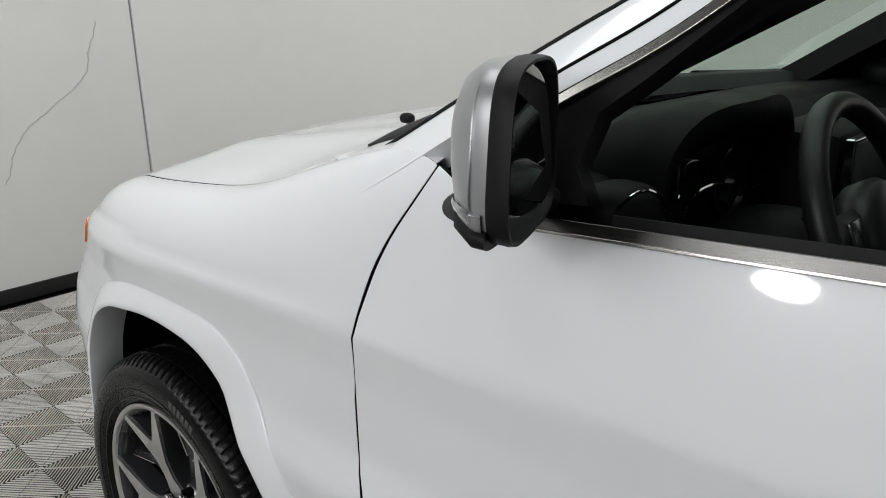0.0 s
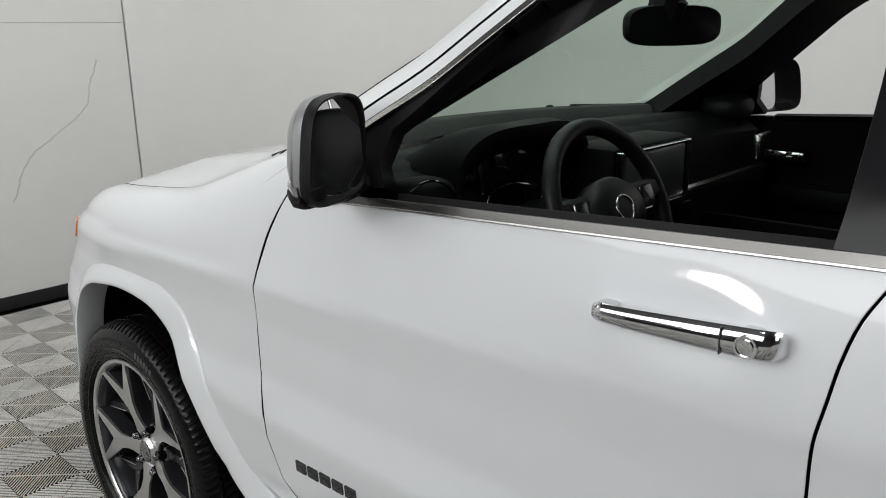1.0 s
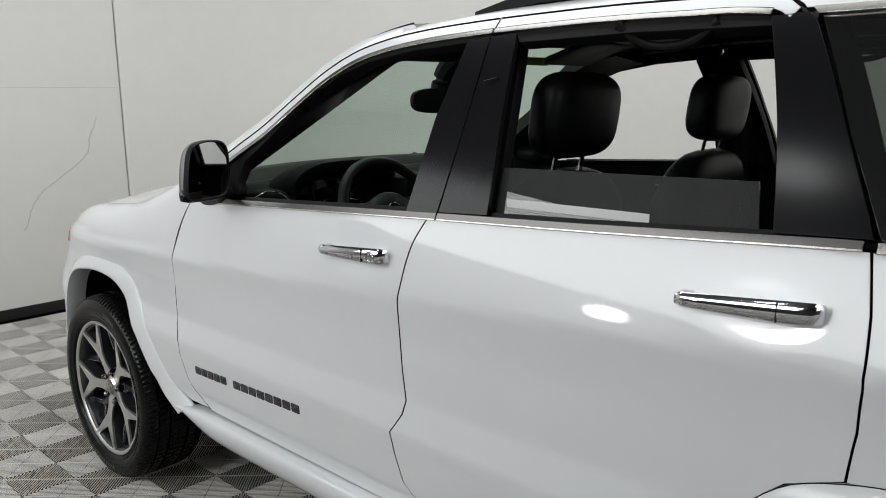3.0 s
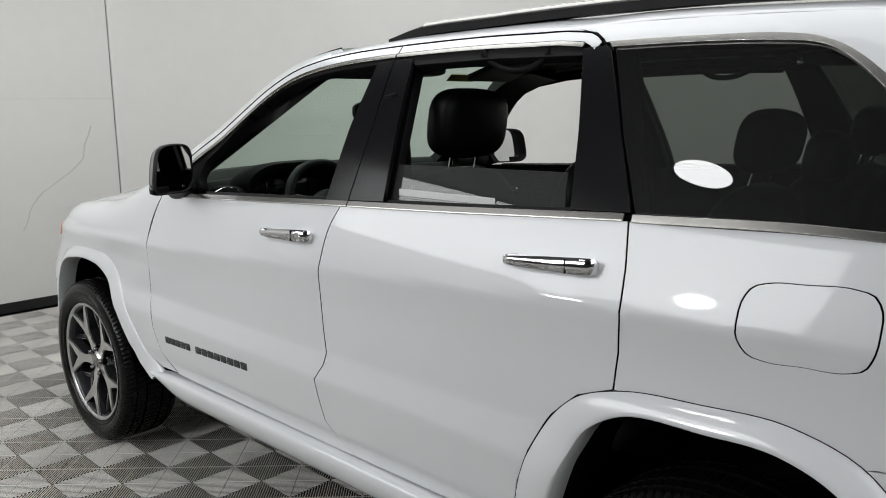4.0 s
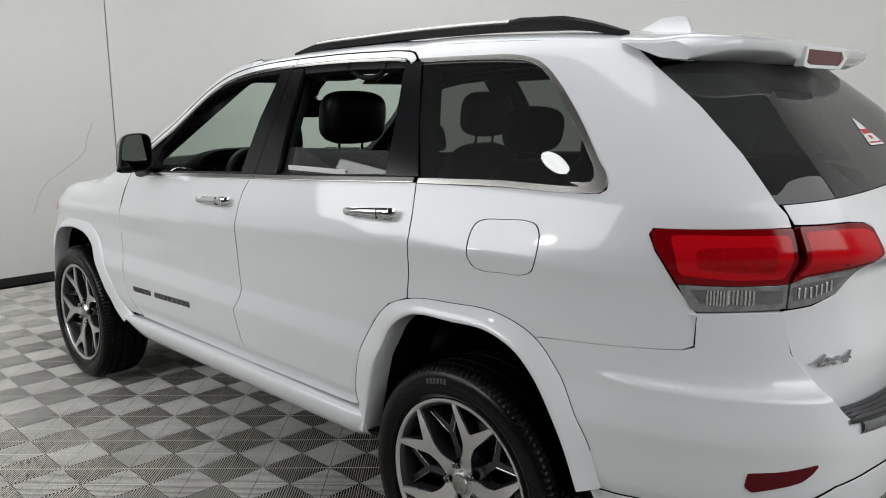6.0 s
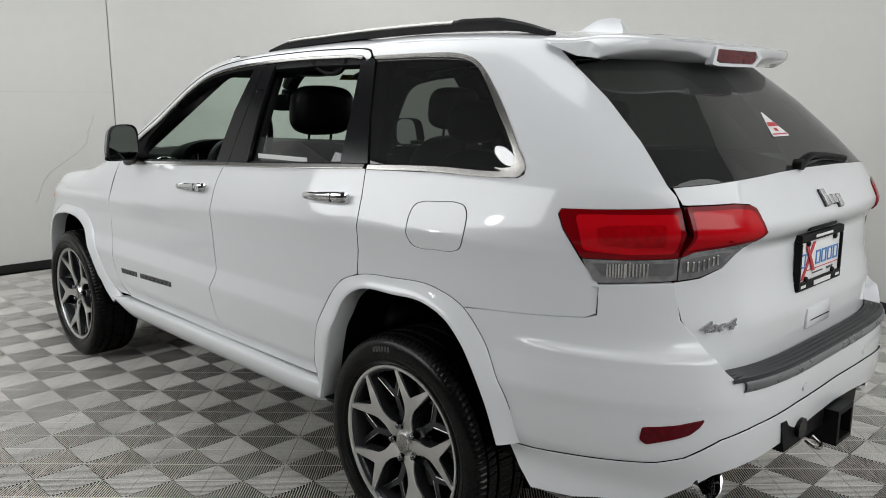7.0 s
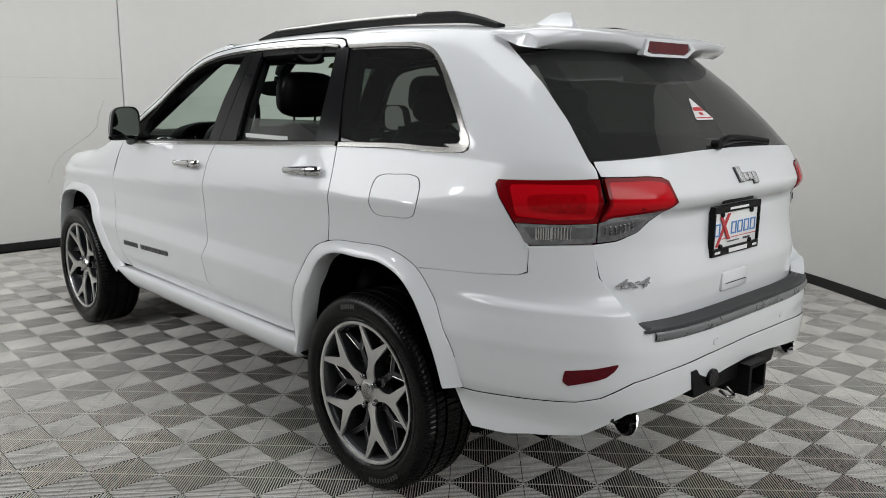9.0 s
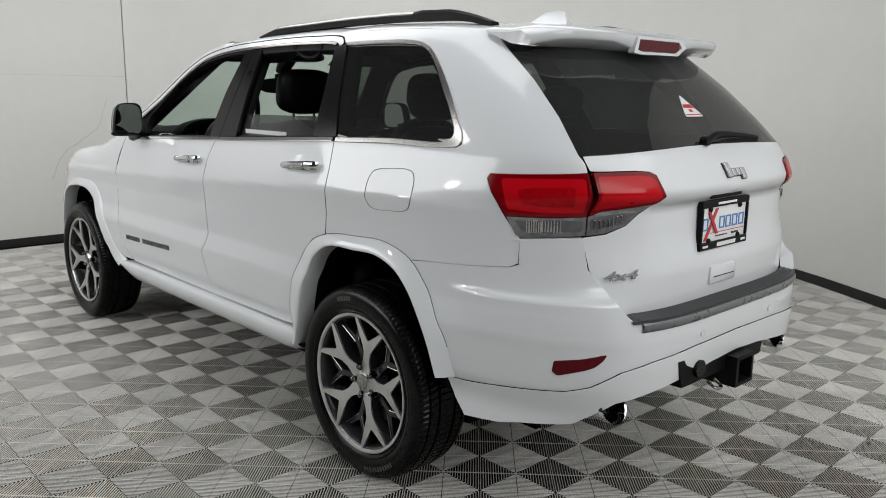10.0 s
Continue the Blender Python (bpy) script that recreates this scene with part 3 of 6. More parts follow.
for sd in (1, -1):
    # front door
    o = [(2.122, 1.203), (2.165, 1.214)] + shift(fgap, -G) + [(2.1, 0.491), (1.2, 0.486)] + shift(bgap[::-1], G) + belt(1.25, 2.1, -0.015)
    fd = patch("front_door", S(o), PAINT, car, "white front door with its window lowered", side=sd, step=0.02, dish=(1.415, 1.125, 0.085, 0.052, 0.0022))
    fr = offset(top_f, 0.003)
    patch("door_frame", S(fr + offset(top_f, 0.024)[::-1]), PAINT, fd, side=sd, step=0.02, lip=0.02)
    patch("chrome_strip", S(offset(top_f, 0.027) + offset(top_f, 0.036)[::-1]), SATIN, fd, "thin satin chrome window strip", side=sd, step=0.02, off=0.003)
    patch("window_seal", S(offset(top_f, 0.037) + [(1.185, 1.634)] + [(1.248, 1.634)] + front_hole[9:1:-1] + [(1.99, 1.222), (2.07, 1.216), (2.128, 1.206)]), BLACK_TRIM, fd, side=sd, step=0.03, off=-0.006, lip=0.03)
    patch("pillar_trim", S([(1.172, 1.242), (1.270, 1.2385), (1.262, 1.45), (1.248, 1.634), (1.183, 1.638)]), BLACK_GLOSS, fd, "gloss black pillar trim", side=sd, step=0.04)
    patch("belt_moulding", S(belt(1.17, 2.137, 0.0) + belt(2.137, 1.17, -0.0125)), BELT, fd, "dark satin metal belt moulding", side=sd, step=0.05, off=0.004, lip=0.012)
    patch("belt_bead", S(belt(1.17, 2.137, -0.013) + belt(2.137, 1.17, -0.0150)), SATIN, fd, side=sd, step=0.05, off=0.005, lip=0.01, edge=0.001)
    patch("belt_seal", S(belt(1.26, 1.96, 0.012) + belt(1.96, 1.26, 0.001)), BLACK_TRIM, fd, side=sd, step=0.05, off=-0.012, lip=0.02)
    seam = lambda pts: tube([(-sd * (float(W(y, z)) - 0.0005), y, z) for y, z in pts], 0.0021, 6)
    part("frame_seam", seam(offset(top_f, 0.0002)), UNDER, fd)
    part("strip_seam", seam(offset(top_f, 0.0255)), UNDER, fd)
    # rear door
    o = shift(bgap, -G) + [(1.0, 0.488), (0.60, 0.491)] + shift(rear_out[:0:-1], 0.004) + shift(cgap[::-1], G) + belt(0.30, 1.13, -0.016)
    rd = patch("rear_door", S(o), PAINT, car, "white rear door with its window half lowered", side=sd, step=0.02, dish=(0.42, 1.167, 0.085, 0.052, 0.0022))
    patch("door_frame", S(offset(top_r, 0.003) + offset(top_r, 0.024)[::-1]), PAINT, rd, side=sd, step=0.02, lip=0.02)
    patch("chrome_strip", S(offset(top_r, 0.027)[:-2] + offset(top_r, 0.036)[:-2][::-1]), SATIN, rd, "thin satin chrome window strip", side=sd, step=0.02, off=0.003)
    patch("window_seal", S([(1.165, 1.652)] + offset(top_r, 0.037)[1:-3] + [(0.50, 1.645), (0.52, 1.628), (0.80, 1.632), (1.09, 1.626), (1.104, 1.640)]), BLACK_TRIM, rd, side=sd, step=0.03, off=-0.006, lip=0.03)
    part("frame_seam", seam(offset(top_r, 0.0002)), UNDER, rd)
    part("strip_seam", seam(offset(top_r, 0.0255)[:-2]), UNDER, rd)
    patch("pillar_trim", S([(1.166, 1.245), (1.025, 1.252), (1.062, 1.45), (1.105, 1.642), (1.177, 1.640)]), BLACK_GLOSS, rd, "gloss black pillar trim", side=sd, step=0.04)
    patch("rear_pillar_trim", S([(0.272, 1.288), (0.42, 1.282), (0.455, 1.45), (0.52, 1.640), (0.458, 1.644), (0.441, 1.632), (0.343, 1.44)]), BLACK_GLOSS, rd, "gloss black pillar trim", side=sd, step=0.04)
    patch("belt_moulding", S(belt(0.283, 1.164, 0.0) + belt(1.164, 0.283, -0.0125)), BELT, rd, "dark satin metal belt moulding", side=sd, step=0.05, off=0.004, lip=0.012)
    patch("belt_bead", S(belt(0.283, 1.164, -0.013) + belt(1.164, 0.283, -0.0150)), SATIN, rd, side=sd, step=0.05, off=0.005, lip=0.01, edge=0.001)
    if sd > 0:
        patch("window_glass", S([(1.03, 1.20), (1.037, 1.360), (0.475, 1.368), (0.44, 1.20)]), SHEEN_GLASS, rd, "dark tinted glass wound half down", side=sd, step=0.05, off=-0.03, lip=0.004, edge=0.0005)
    patch("belt_seal", S(belt(0.42, 1.02, 0.012) + belt(1.02, 0.42, 0.001)), BLACK_TRIM, rd, side=sd, step=0.05, off=-0.012, lip=0.02)
    # quarter panel with the pillar behind the side window
    o = shift(cgap, -G) + rear_out2[1:4] + [(-0.24, 0.895)]
    low = S(o) + S([(-0.30, 0.899), (-0.468, 0.910), (-0.61, 0.923), (-0.634, 0.935), (-0.634, 1.012), (-0.588, 1.077), (-0.539, 1.155), (-0.518, 1.195), (-0.525, 1.211), (-0.612, 1.214)]) + R([(-0.658, 1.221), (-0.612, 1.225), (-0.610, 1.25), (-0.615, 1.276), (-0.586, 1.385), (-0.554, 1.50), (-0.522, 1.607)])
    up = S([(-0.29, 1.668), (-0.05, 1.685), (0.2, 1.694), (0.40, 1.696), (0.56, 1.6925), (0.535, 1.6860), (0.499, 1.6785), (0.468, 1.660), (0.462, 1.653), (0.20, 1.652), (0.04, 1.646), (-0.01, 1.638), (-0.06, 1.622), (-0.10, 1.597), (-0.155, 1.555), (-0.24, 1.478), (-0.345, 1.362), (-0.388, 1.312), (-0.391, 1.292), (-0.375, 1.281), (-0.34, 1.278), (-0.059, 1.277), (0.262, 1.266)])
    fuel = [(-0.10, 1.196), (-0.184, 1.199), (-0.213, 1.192), (-0.227, 1.172), (-0.231, 1.13), (-0.226, 1.09), (-0.211, 1.063), (-0.185, 1.053), (-0.11, 1.049), (-0.045, 1.046), (-0.012, 1.054), (0.006, 1.078), (0.011, 1.12), (0.006, 1.158), (-0.008, 1.18), (-0.035, 1.19)]
    loop = [tuple(p) for p in spline(fuel + fuel[:1], 49)[:-1]]
    qp = patch("quarter_panel", low + up, PAINT, car, "white rear quarter panel", side=sd, step=0.025, hole=S(loop) if sd > 0 else None)
    if sd > 0:
        c = np.mean(loop, 0)
        patch("fuel_door", S([tuple(c + (np.array(p) - c) * 0.955) for p in loop]), PAINT, qp, "white rounded fuel door", step=0.025)
        patch("fuel_recess", S([tuple(c + (np.array(p) - c) * 1.06) for p in loop]), UNDER, qp, off=-0.011, lip=0)
    ring_out = [(0.262, 1.281 - 0.013), (-0.06, 1.2795), (-0.34, 1.281), (-0.373, 1.284), (-0.387, 1.294), (-0.384, 1.313), (-0.341, 1.364), (-0.236, 1.480), (-0.152, 1.556), (-0.098, 1.597), (-0.058, 1.620), (-0.01, 1.636), (0.04, 1.644), (0.20, 1.650), (0.45, 1.651)]
    ring_in = [(0.262, 1.282), (-0.05, 1.294), (-0.30, 1.300), (-0.285, 1.303), (-0.348, 1.313), (-0.343, 1.333), (-0.304, 1.384), (-0.214, 1.476), (-0.137, 1.551), (-0.087, 1.591), (-0.049, 1.613), (0.0, 1.627), (0.055, 1.632), (0.20, 1.638), (0.437, 1.639)]
    ring_out, ring_in = ([tuple(p) for p in spline(r, 90)] for r in (ring_out, ring_in))
    patch("window_surround", S(ring_out + ring_in[::-1]), SATIN, qp, "satin chrome window surround", side=sd, step=0.02, off=0.004, lip=0.014)
    patch("window_glass", S([(y - 0.001, z) for y, z in [tuple(p) for p in spline(quarter_glass[:15], 70)] + quarter_glass[15:]]), PRIVACY, qp, "dark tinted quarter window glass", side=sd, step=0.04, off=-0.004, lip=0.006)
    # front fender
    o = [(2.216, 1.238), (2.25, 1.246), (2.30, 1.245)]
    o = [(y, fender_q(y, z)) for y, z in o] + [(y, 1.219) for y in np.arange(2.36, 3.49, 0.03)] + [(3.50, 1.21), (3.50, 1.10), (3.48, 0.95), (3.48, 0.8), (3.48, 0.62)] + [(3.325, 0.62)] + front_out[::-1][2:-1] + [(2.305, 0.494), (2.196, 0.4975)] + [(y, fender_q(y, z)) for y, z in shift(fgap[::-1], G)[1:]]
    patch("front_fender", o, PAINT, car, "white front fender", side=sd, step=0.022, surf=fender_skin)
    # front corner of the bumper
    patch("front_bumper_corner", F([(3.48, 0.45), (3.48, 0.80), (3.60, 0.83), (3.745, 0.80), (3.745, 0.45)]), PAINT, car, side=sd, front=True, lip=0)
    # rocker panel: a narrow ledge under the doors that tucks in below
    rings = []
    for y in np.linspace(0.455, 2.362, 56):
        e = ease(min(y - 0.455, 2.362 - y) / 0.10)
        bot = 0.372 + 0.020 * (1 - e) + 0.055 * ease((y - 2.10) / 0.25) ** 1.5
        top = 0.4825 + 0.004 * ease((0.62 - y) / 0.2) - 0.014 * ease((y - 2.22) / 0.14)
        rings.append([(-sd * (x - 0.004 * (1 - e)), y, top + (bot - top) * k) for x, k in ((0.815, -0.02), (0.838, 0.0), (0.852, 0.015), (0.8605, 0.07), (0.8640, 0.16), (0.8645, 0.30), (0.8600, 0.50), (0.8510, 0.68), (0.8370, 0.84), (0.8150, 0.96), (0.7700, 1.0))])
    part("rocker_panel", loft(rings, closed=False), PAINT, car, "white rocker panel", smooth=60)
    # dark lining behind the panels
    patch("inner_lining", S([(2.30, 0.55), (2.36, 0.8), (2.33, 1.05), (2.25, 1.215), (2.16, 1.195)] + belt(2.1, 0.26, -0.01) + [(-0.06, 1.28), (-0.34, 1.285)] + [(-0.50, 1.25), (-0.60, 1.0), (-0.32, 0.87), (-0.1, 0.95), (0.1, 0.95), (0.30, 0.93), (0.46, 0.84), (0.54, 0.45), (2.2, 0.45)]), UNDER, car, side=sd, off=-0.022, lip=0, step=0.08)
    patch("pillar_lining", S([(-0.47, 1.29), (-0.39, 1.29), (-0.12, 1.58), (-0.02, 1.63), (0.45, 1.642), (0.45, 1.69), (-0.05, 1.68), (-0.25, 1.64)]), BLACK_TRIM, car, side=sd, off=-0.025, lip=0, step=0.06)
    patch("middle_pillar_lining", S([(1.03, 1.25), (1.20, 1.25), (1.255, 1.64), (1.11, 1.65)]), BLACK_TRIM, car, side=sd, off=-0.03, lip=0.03, step=0.06)
    patch("rear_pillar_lining", S([(0.24, 1.28), (0.42, 1.28), (0.50, 1.65), (0.40, 1.65)]), BLACK_TRIM, car, side=sd, off=-0.03, lip=0.03, step=0.06)
    # wheel arch flares and liners
    rear_outer = [(0.532, 0.425), (0.524, 0.484), (0.517, 0.546), (0.503, 0.631), (0.472, 0.717), (0.419, 0.816), (0.349, 0.881), (0.25, 0.917), (0.071, 0.934), (-0.106, 0.934), (-0.226, 0.89), (-0.293, 0.822), (-0.355, 0.73), (-0.407, 0.636), (-0.436, 0.522)]
    rear_inner = [(0.462, 0.425), (0.450, 0.478), (0.434, 0.532), (0.404, 0.629), (0.361, 0.736), (0.308, 0.822), (0.24, 0.867), (0.05, 0.886), (-0.10, 0.884), (-0.185, 0.852), (-0.25, 0.795), (-0.305, 0.715), (-0.35, 0.635), (-0.398, 0.522)]
    front_outer = [(2.30, 0.476), (2.40, 0.535), (2.475, 0.612), (2.54, 0.70), (2.59, 0.78), (2.65, 0.858), (2.72, 0.893), (2.84, 0.902), (2.95, 0.902), (3.03, 0.897), (3.125, 0.88), (3.22, 0.84), (3.285, 0.74), (3.315, 0.63), (3.335, 0.50)]
    front_inner = [(2.36, 0.435), (2.45, 0.485), (2.535, 0.575), (2.595, 0.66), (2.645, 0.735), (2.70, 0.80), (2.77, 0.838), (2.86, 0.853), (2.95, 0.855), (3.04, 0.845), (3.115, 0.832), (3.18, 0.795), (3.23, 0.72), (3.26, 0.62), (3.28, 0.50)]
    for nm, outer, inner, cy in (("rear_arch_flare", rear_outer, rear_inner, 0.0), ("front_arch_flare", front_outer, front_inner, 2.955)):
        A, C = spline(outer, 60), spline(inner, 60)
        rings = []
        for a, c in zip(A, C):
            row = []
            wa = float(W(a[0], a[1], bump_y))
            wi = max(float(W(c[0], c[1], bump_y)), 0.845 if cy == 0 else 0.838)
            for k, out in ((0.0, -0.005), (0.012, 0.0015), (0.06, 0.004), (0.25, 0.010), (0.5, 0.016), (0.75, 0.020), (0.9, 0.0205), (0.97, 0.018), (1.0, 0.011), (1.0, -0.02), (0.98, -0.06)):
                y, z = a + (c - a) * k
                x = wa * (1 - k) + wi * k + out
                row.append((-sd * x, y, z))
            rings.append(row)
        flare = part(nm, loft(rings, closed=False), PAINT, car, smooth=50)
        if cy == 0:
            part("flare_joint", tube([(-sd * (float(W(a[0], a[1], bump_y)) + 0.0006), a[0], a[1]) for a in A[4:-4]], 0.0011, 6), UNDER, flare)
        arc = [(a[0] + (cy - a[0]) * 0.0, a[1]) for a in C]
        rings = [[(-sd * (x), y + (0 if k == 0 else 0.0), z + (0.03 if k else 0.0)) for k, x in enumerate((float(W(y, 0.7, bump_y)) - 0.008, 0.70, 0.45))] for y, z in arc]
        part("wheel_well", loft(rings, closed=False), UNDER, car)
    part("wheel_well_wall", box(bmesh.new(), (min(-sd * 0.45, -sd * 0.43), -0.5, 0.25), (max(-sd * 0.45, -sd * 0.43), 3.3, 0.95)), UNDER, car)

# ---- hood, windscreen and roof ----
rings = []
for y in np.linspace(2.43, 3.50, 36):
    row = []
    for u in [-1.0, *np.linspace(-1, 1, 41), 1.0]:
        yu = y + 0.15 * (1 - abs(u) ** 2.4) * (3.50 - y) / 1.07
        xe, _, e = fender_skin(np.array([yu]), np.array([1.219]))[0]
        xe = -xe - 0.0058 * min(1.0, max(0.0, (yu - 2.50) / 0.12)) - 0.0008
        c = float(np.interp(yu, (2.4, 2.8, 3.2, 3.34, 3.5, 3.7), (1.258, 1.194, 1.128, 1.09, 0.99, 0.84)))
        row.append((u * xe, yu, e + (c - e) * (1 - abs(u) ** 2.2) + 0.007 * math.exp(-((abs(u) - 0.62) / 0.1) ** 2)))
    row[0] = (row[0][0] + 0.003, row[0][1], row[0][2] - 0.004)
    row[-1] = (row[-1][0] - 0.003, row[-1][1], row[-1][2] - 0.004)
    rings.append(row)
rings.insert(0, [(x, y - 0.001, z - 0.012) for x, y, z in rings[0]])
for sd in (1, -1):
    strip = []
    for y in np.linspace(2.50, 3.48, 40):
        x, _, z = fender_skin(np.array([y]), np.array([1.219]))[0]
        gap = 0.0058 * min(1.0, max(0.0, (y - 2.50) / 0.12)) + 0.0008
        strip.append([(sd * (x - 0.002), y, z - 0.009), (sd * (x + gap - 0.0006), y, z - 0.009), (sd * (x + gap - 0.0006), y, z - 0.0004)])
    part("hood_seal", loft(strip, closed=False), UNDER, car)
hood = part("hood", loft(rings, closed=False), PAINT, car, "white hood", smooth=60)
part("front_bumper", loft([[(x * (0.62 + dx), 3.60 + 0.20 * (1 - abs(x) ** 2.2) + dy, z) for x in np.linspace(-1, 1, 25)] for z, dx, dy in ((0.36, -0.02, -0.11), (0.42, 0.0, -0.06), (0.60, 0.0, -0.04), (0.72, 0.0, -0.06))], closed=False), PAINT, car, smooth=50)
part("front_grille", loft([[(x * 0.62, 3.60 + 0.19 * (1 - abs(x) ** 2.2) - dy, z) for x in np.linspace(-1, 1, 25)] for z, dy in ((0.70, 0.08), (0.76, 0.10), (0.82, 0.14), (0.86, 0.20))], closed=False), BLACK_TRIM, car, smooth=50)

roof_c = lambda y: float(np.interp(y, (-0.5, -0.3, -0.1, 0.3, 0.7, 1.2, 1.45, 1.6), (1.695, 1.715, 1.735, 1.757, 1.765, 1.752, 1.728, 1.705)))
edge_rows = [(y, z) for y, z in spline([(1.50, 1.659)] + door_top[7:13] + [(0.45, 1.694), (0.2, 1.694), (-0.05, 1.685), (-0.20, 1.674), (-0.30, 1.666)], 44)]


def roof_ring(y, z, drop=0.0, n=1.8):
    xe = float(W(y, z)) - 0.004 - drop * 0.6
    zc = roof_c(y) - drop
    z = z - drop * 0.3
    b = 0.13 * np.clip((y - 0.9) / 0.6, 0, 1) ** 2
    out = []
    for a in np.linspace(-1, 1, 41):
        t = (1 - abs(a)) * math.pi / 2
        x = math.copysign(xe * math.cos(t) ** (2 / n), a)
        out.append((x, y + b * (1 - (x / xe) ** 2), z + (zc - z) * math.sin(t) ** (2 / n)))
    return out


roof = part("roof", loft([roof_ring(y, z) for y, z in edge_rows], closed=False), PAINT, car, "white roof panel", smooth=60)
part("headliner", loft([roof_ring(y, z, 0.060) for y, z in edge_rows], closed=False), BLACK_TRIM, car, "black headliner", smooth=60)
pil = spline([(2.36, 1.175), (2.27, 1.228)] + door_top[:7] + [(1.50, 1.659)], 30)
front_rings, left_out, left_in = [], [], []
for i, (y, z) in enumerate(pil):
    k = i / (len(pil) - 1)
    xo = float(W(y, z)) - 0.003
    xi, yi, zi = xo - 0.062, y + 0.018 + 0.03 * (1 - k), z + 0.034
    left_out.append((xo, y, z))
    left_in.append((xi, yi, zi))
    bulge = 0.28 * (1 - k) + 0.12 * k
    front_rings.append([(x * xi, yi + bulge * (1 - x * x), zi + 0.03 * k * (1 - x * x)) for x in np.linspace(-1, 1, 25)])
for sd in (1, -1):
    rings = []
    for (xo, y, z), (xi, yi, zi) in zip(left_out, left_in):
        xm, ym, zm = (xo * 0.6 + xi * 0.4), (y * 0.6 + yi * 0.4) + 0.012, (z * 0.6 + zi * 0.4) + 0.012
        rings.append([(-sd * xo, y, z), (-sd * xm, ym, zm), (-sd * xi, yi, zi), (-sd * (xi - 0.02), yi - 0.02, zi - 0.03), (-sd * (xo - 0.03), y - 0.01, z - 0.03)])
    pillar = part("front_pillar", loft(rings, caps=True), PAINT, car, smooth=45)
    part("screen_seal", tube([(-sd * (xi - 0.001), yi, zi + 0.001) for xi, yi, zi in left_in[1:]], 0.004, 8), BLACK_TRIM, pillar)
    edge = [(0.633 + 0.15 * (yi - 2.05), yi - 0.05, 1.346 + 0.537 * (2.05 - yi)) for xi, yi, zi in left_in]
    rings = [[(-sd * (xo - 0.025), y - 0.03, z - 0.02), (-sd * (xi - 0.006), yi - 0.012, zi - 0.010), (-sd * xe, ye, ze), (-sd * (xe + 0.018), ye - 0.006, ze - 0.010), (-sd * (xo - 0.04), y - 0.045, z - 0.040)] for (xo, y, z), (xi, yi, zi), (xe, ye, ze) in zip(left_out, left_in, edge)]
    if sd < 0:
        rings = [[(xo - 0.025, y - 0.03, z - 0.02), (xi - 0.060, yi + 0.018, zi - 0.008), (xi - 0.105, yi - 0.02, zi - 0.06), (xo - 0.05, y - 0.05, z - 0.055), (xo - 0.03, y - 0.03, z - 0.04)] for (xo, y, z), (xi, yi, zi) in zip(left_out, left_in)]
    part("front_pillar_trim", loft(rings, caps=True), BLACK_TRIM, car, smooth=45)
part("windscreen", loft(front_rings, closed=False), GLASS, car, "clear green-tinted windscreen", smooth=60)
for sd in (1, -1):
    rings = []
    for y in np.linspace(2.216, 2.475, 16):
        q = fender_q(y, float(np.interp(y, (2.216, 2.25, 2.30), (1.238, 1.246, 1.245)))) if y < 2.33 else 1.219
        x, _, z = fender_skin(np.array([y]), np.array([q]))[0]
        w = 0.012 + 0.10 * max(0.0, (2.475 - y) / 0.29) ** 0.6
        rings.append([(sd * (x - 0.001), y, z - 0.010), (sd * (x + 0.0015), y, z), (sd * (x + w * 0.5), y + 0.01, z + 0.09 * w), (sd * (x + w), y + 0.02, z + 0.10 * w), (sd * (x + w + 0.002), y + 0.02, z - 0.02)])
    part("cowl_corner", loft(rings, closed=False), PAINT, car, smooth=50)
for sd in (1, -1):
    rings = []
    for k in np.linspace(0, 1, 15):
        x, y, z = (0.712 - 0.235 * k, 2.428 + 0.090 * k, 1.2235 + 0.010 * k)
        w = 0.021 * (math.sin(math.pi * (0.04 + 0.80 * k)) ** 0.6)
        rings.append([(-sd * (x - 0.3 * w * math.cos(t)), y + w * math.cos(t), z + 0.006 * math.sin(t)) for t in np.linspace(0, 2 * math.pi, 12, endpoint=False)])
    part("cowl_seal_end", loft(rings, caps=True), BLACK_TRIM, car, "black rubber end of the cowl seal", smooth=50)
part("cowl", loft([[(x * 0.74, 2.20 + 0.30 * (1 - x * x) + dy, z) for x in np.linspace(-1, 1, 21)] for dy, z in ((0.02, 1.20), (0.06, 1.232), (0.14, 1.235), (0.20, 1.19))], closed=False), BLACK_TRIM, car, "black plastic cowl below the windscreen", smooth=50)

# ---- the tail ----
hatch_out = [(0.0, 1.293), (-0.2, 1.291), (-0.40, 1.284), (-0.606, 1.2715), (-0.604, 1.231), (-0.595, 1.230), (-0.475, 1.231), (-0.425, 1.226), (-0.402, 1.214), (-0.381, 1.147), (-0.414, 1.115), (-0.455, 1.090), (-0.495, 1.058), (-0.557, 1.033), (-0.614, 1.024), (-0.606, 0.928), (-0.563, 0.836), (-0.53, 0.785), (-0.5, 0.775), (-0.25, 0.772), (0.0, 0.772)]
hatch = patch("tailgate", R(hatch_out + hatch_out[:1])[:-1], PAINT, car, "white tailgate", whole=True, step=0.03)
patch("rear_window", R([(0.0, 1.297), (-0.2, 1.295), (-0.40, 1.288), (-0.6115, 1.2755), (-0.5825, 1.385), (-0.5505, 1.50), (-0.5205, 1.600), (-0.3, 1.635), (0.0, 1.645), (0.0, 1.297)])[:-1], REAR_GLASS, car, "dark tinted rear window", whole=True, step=0.04, off=-0.004, lip=0.006)
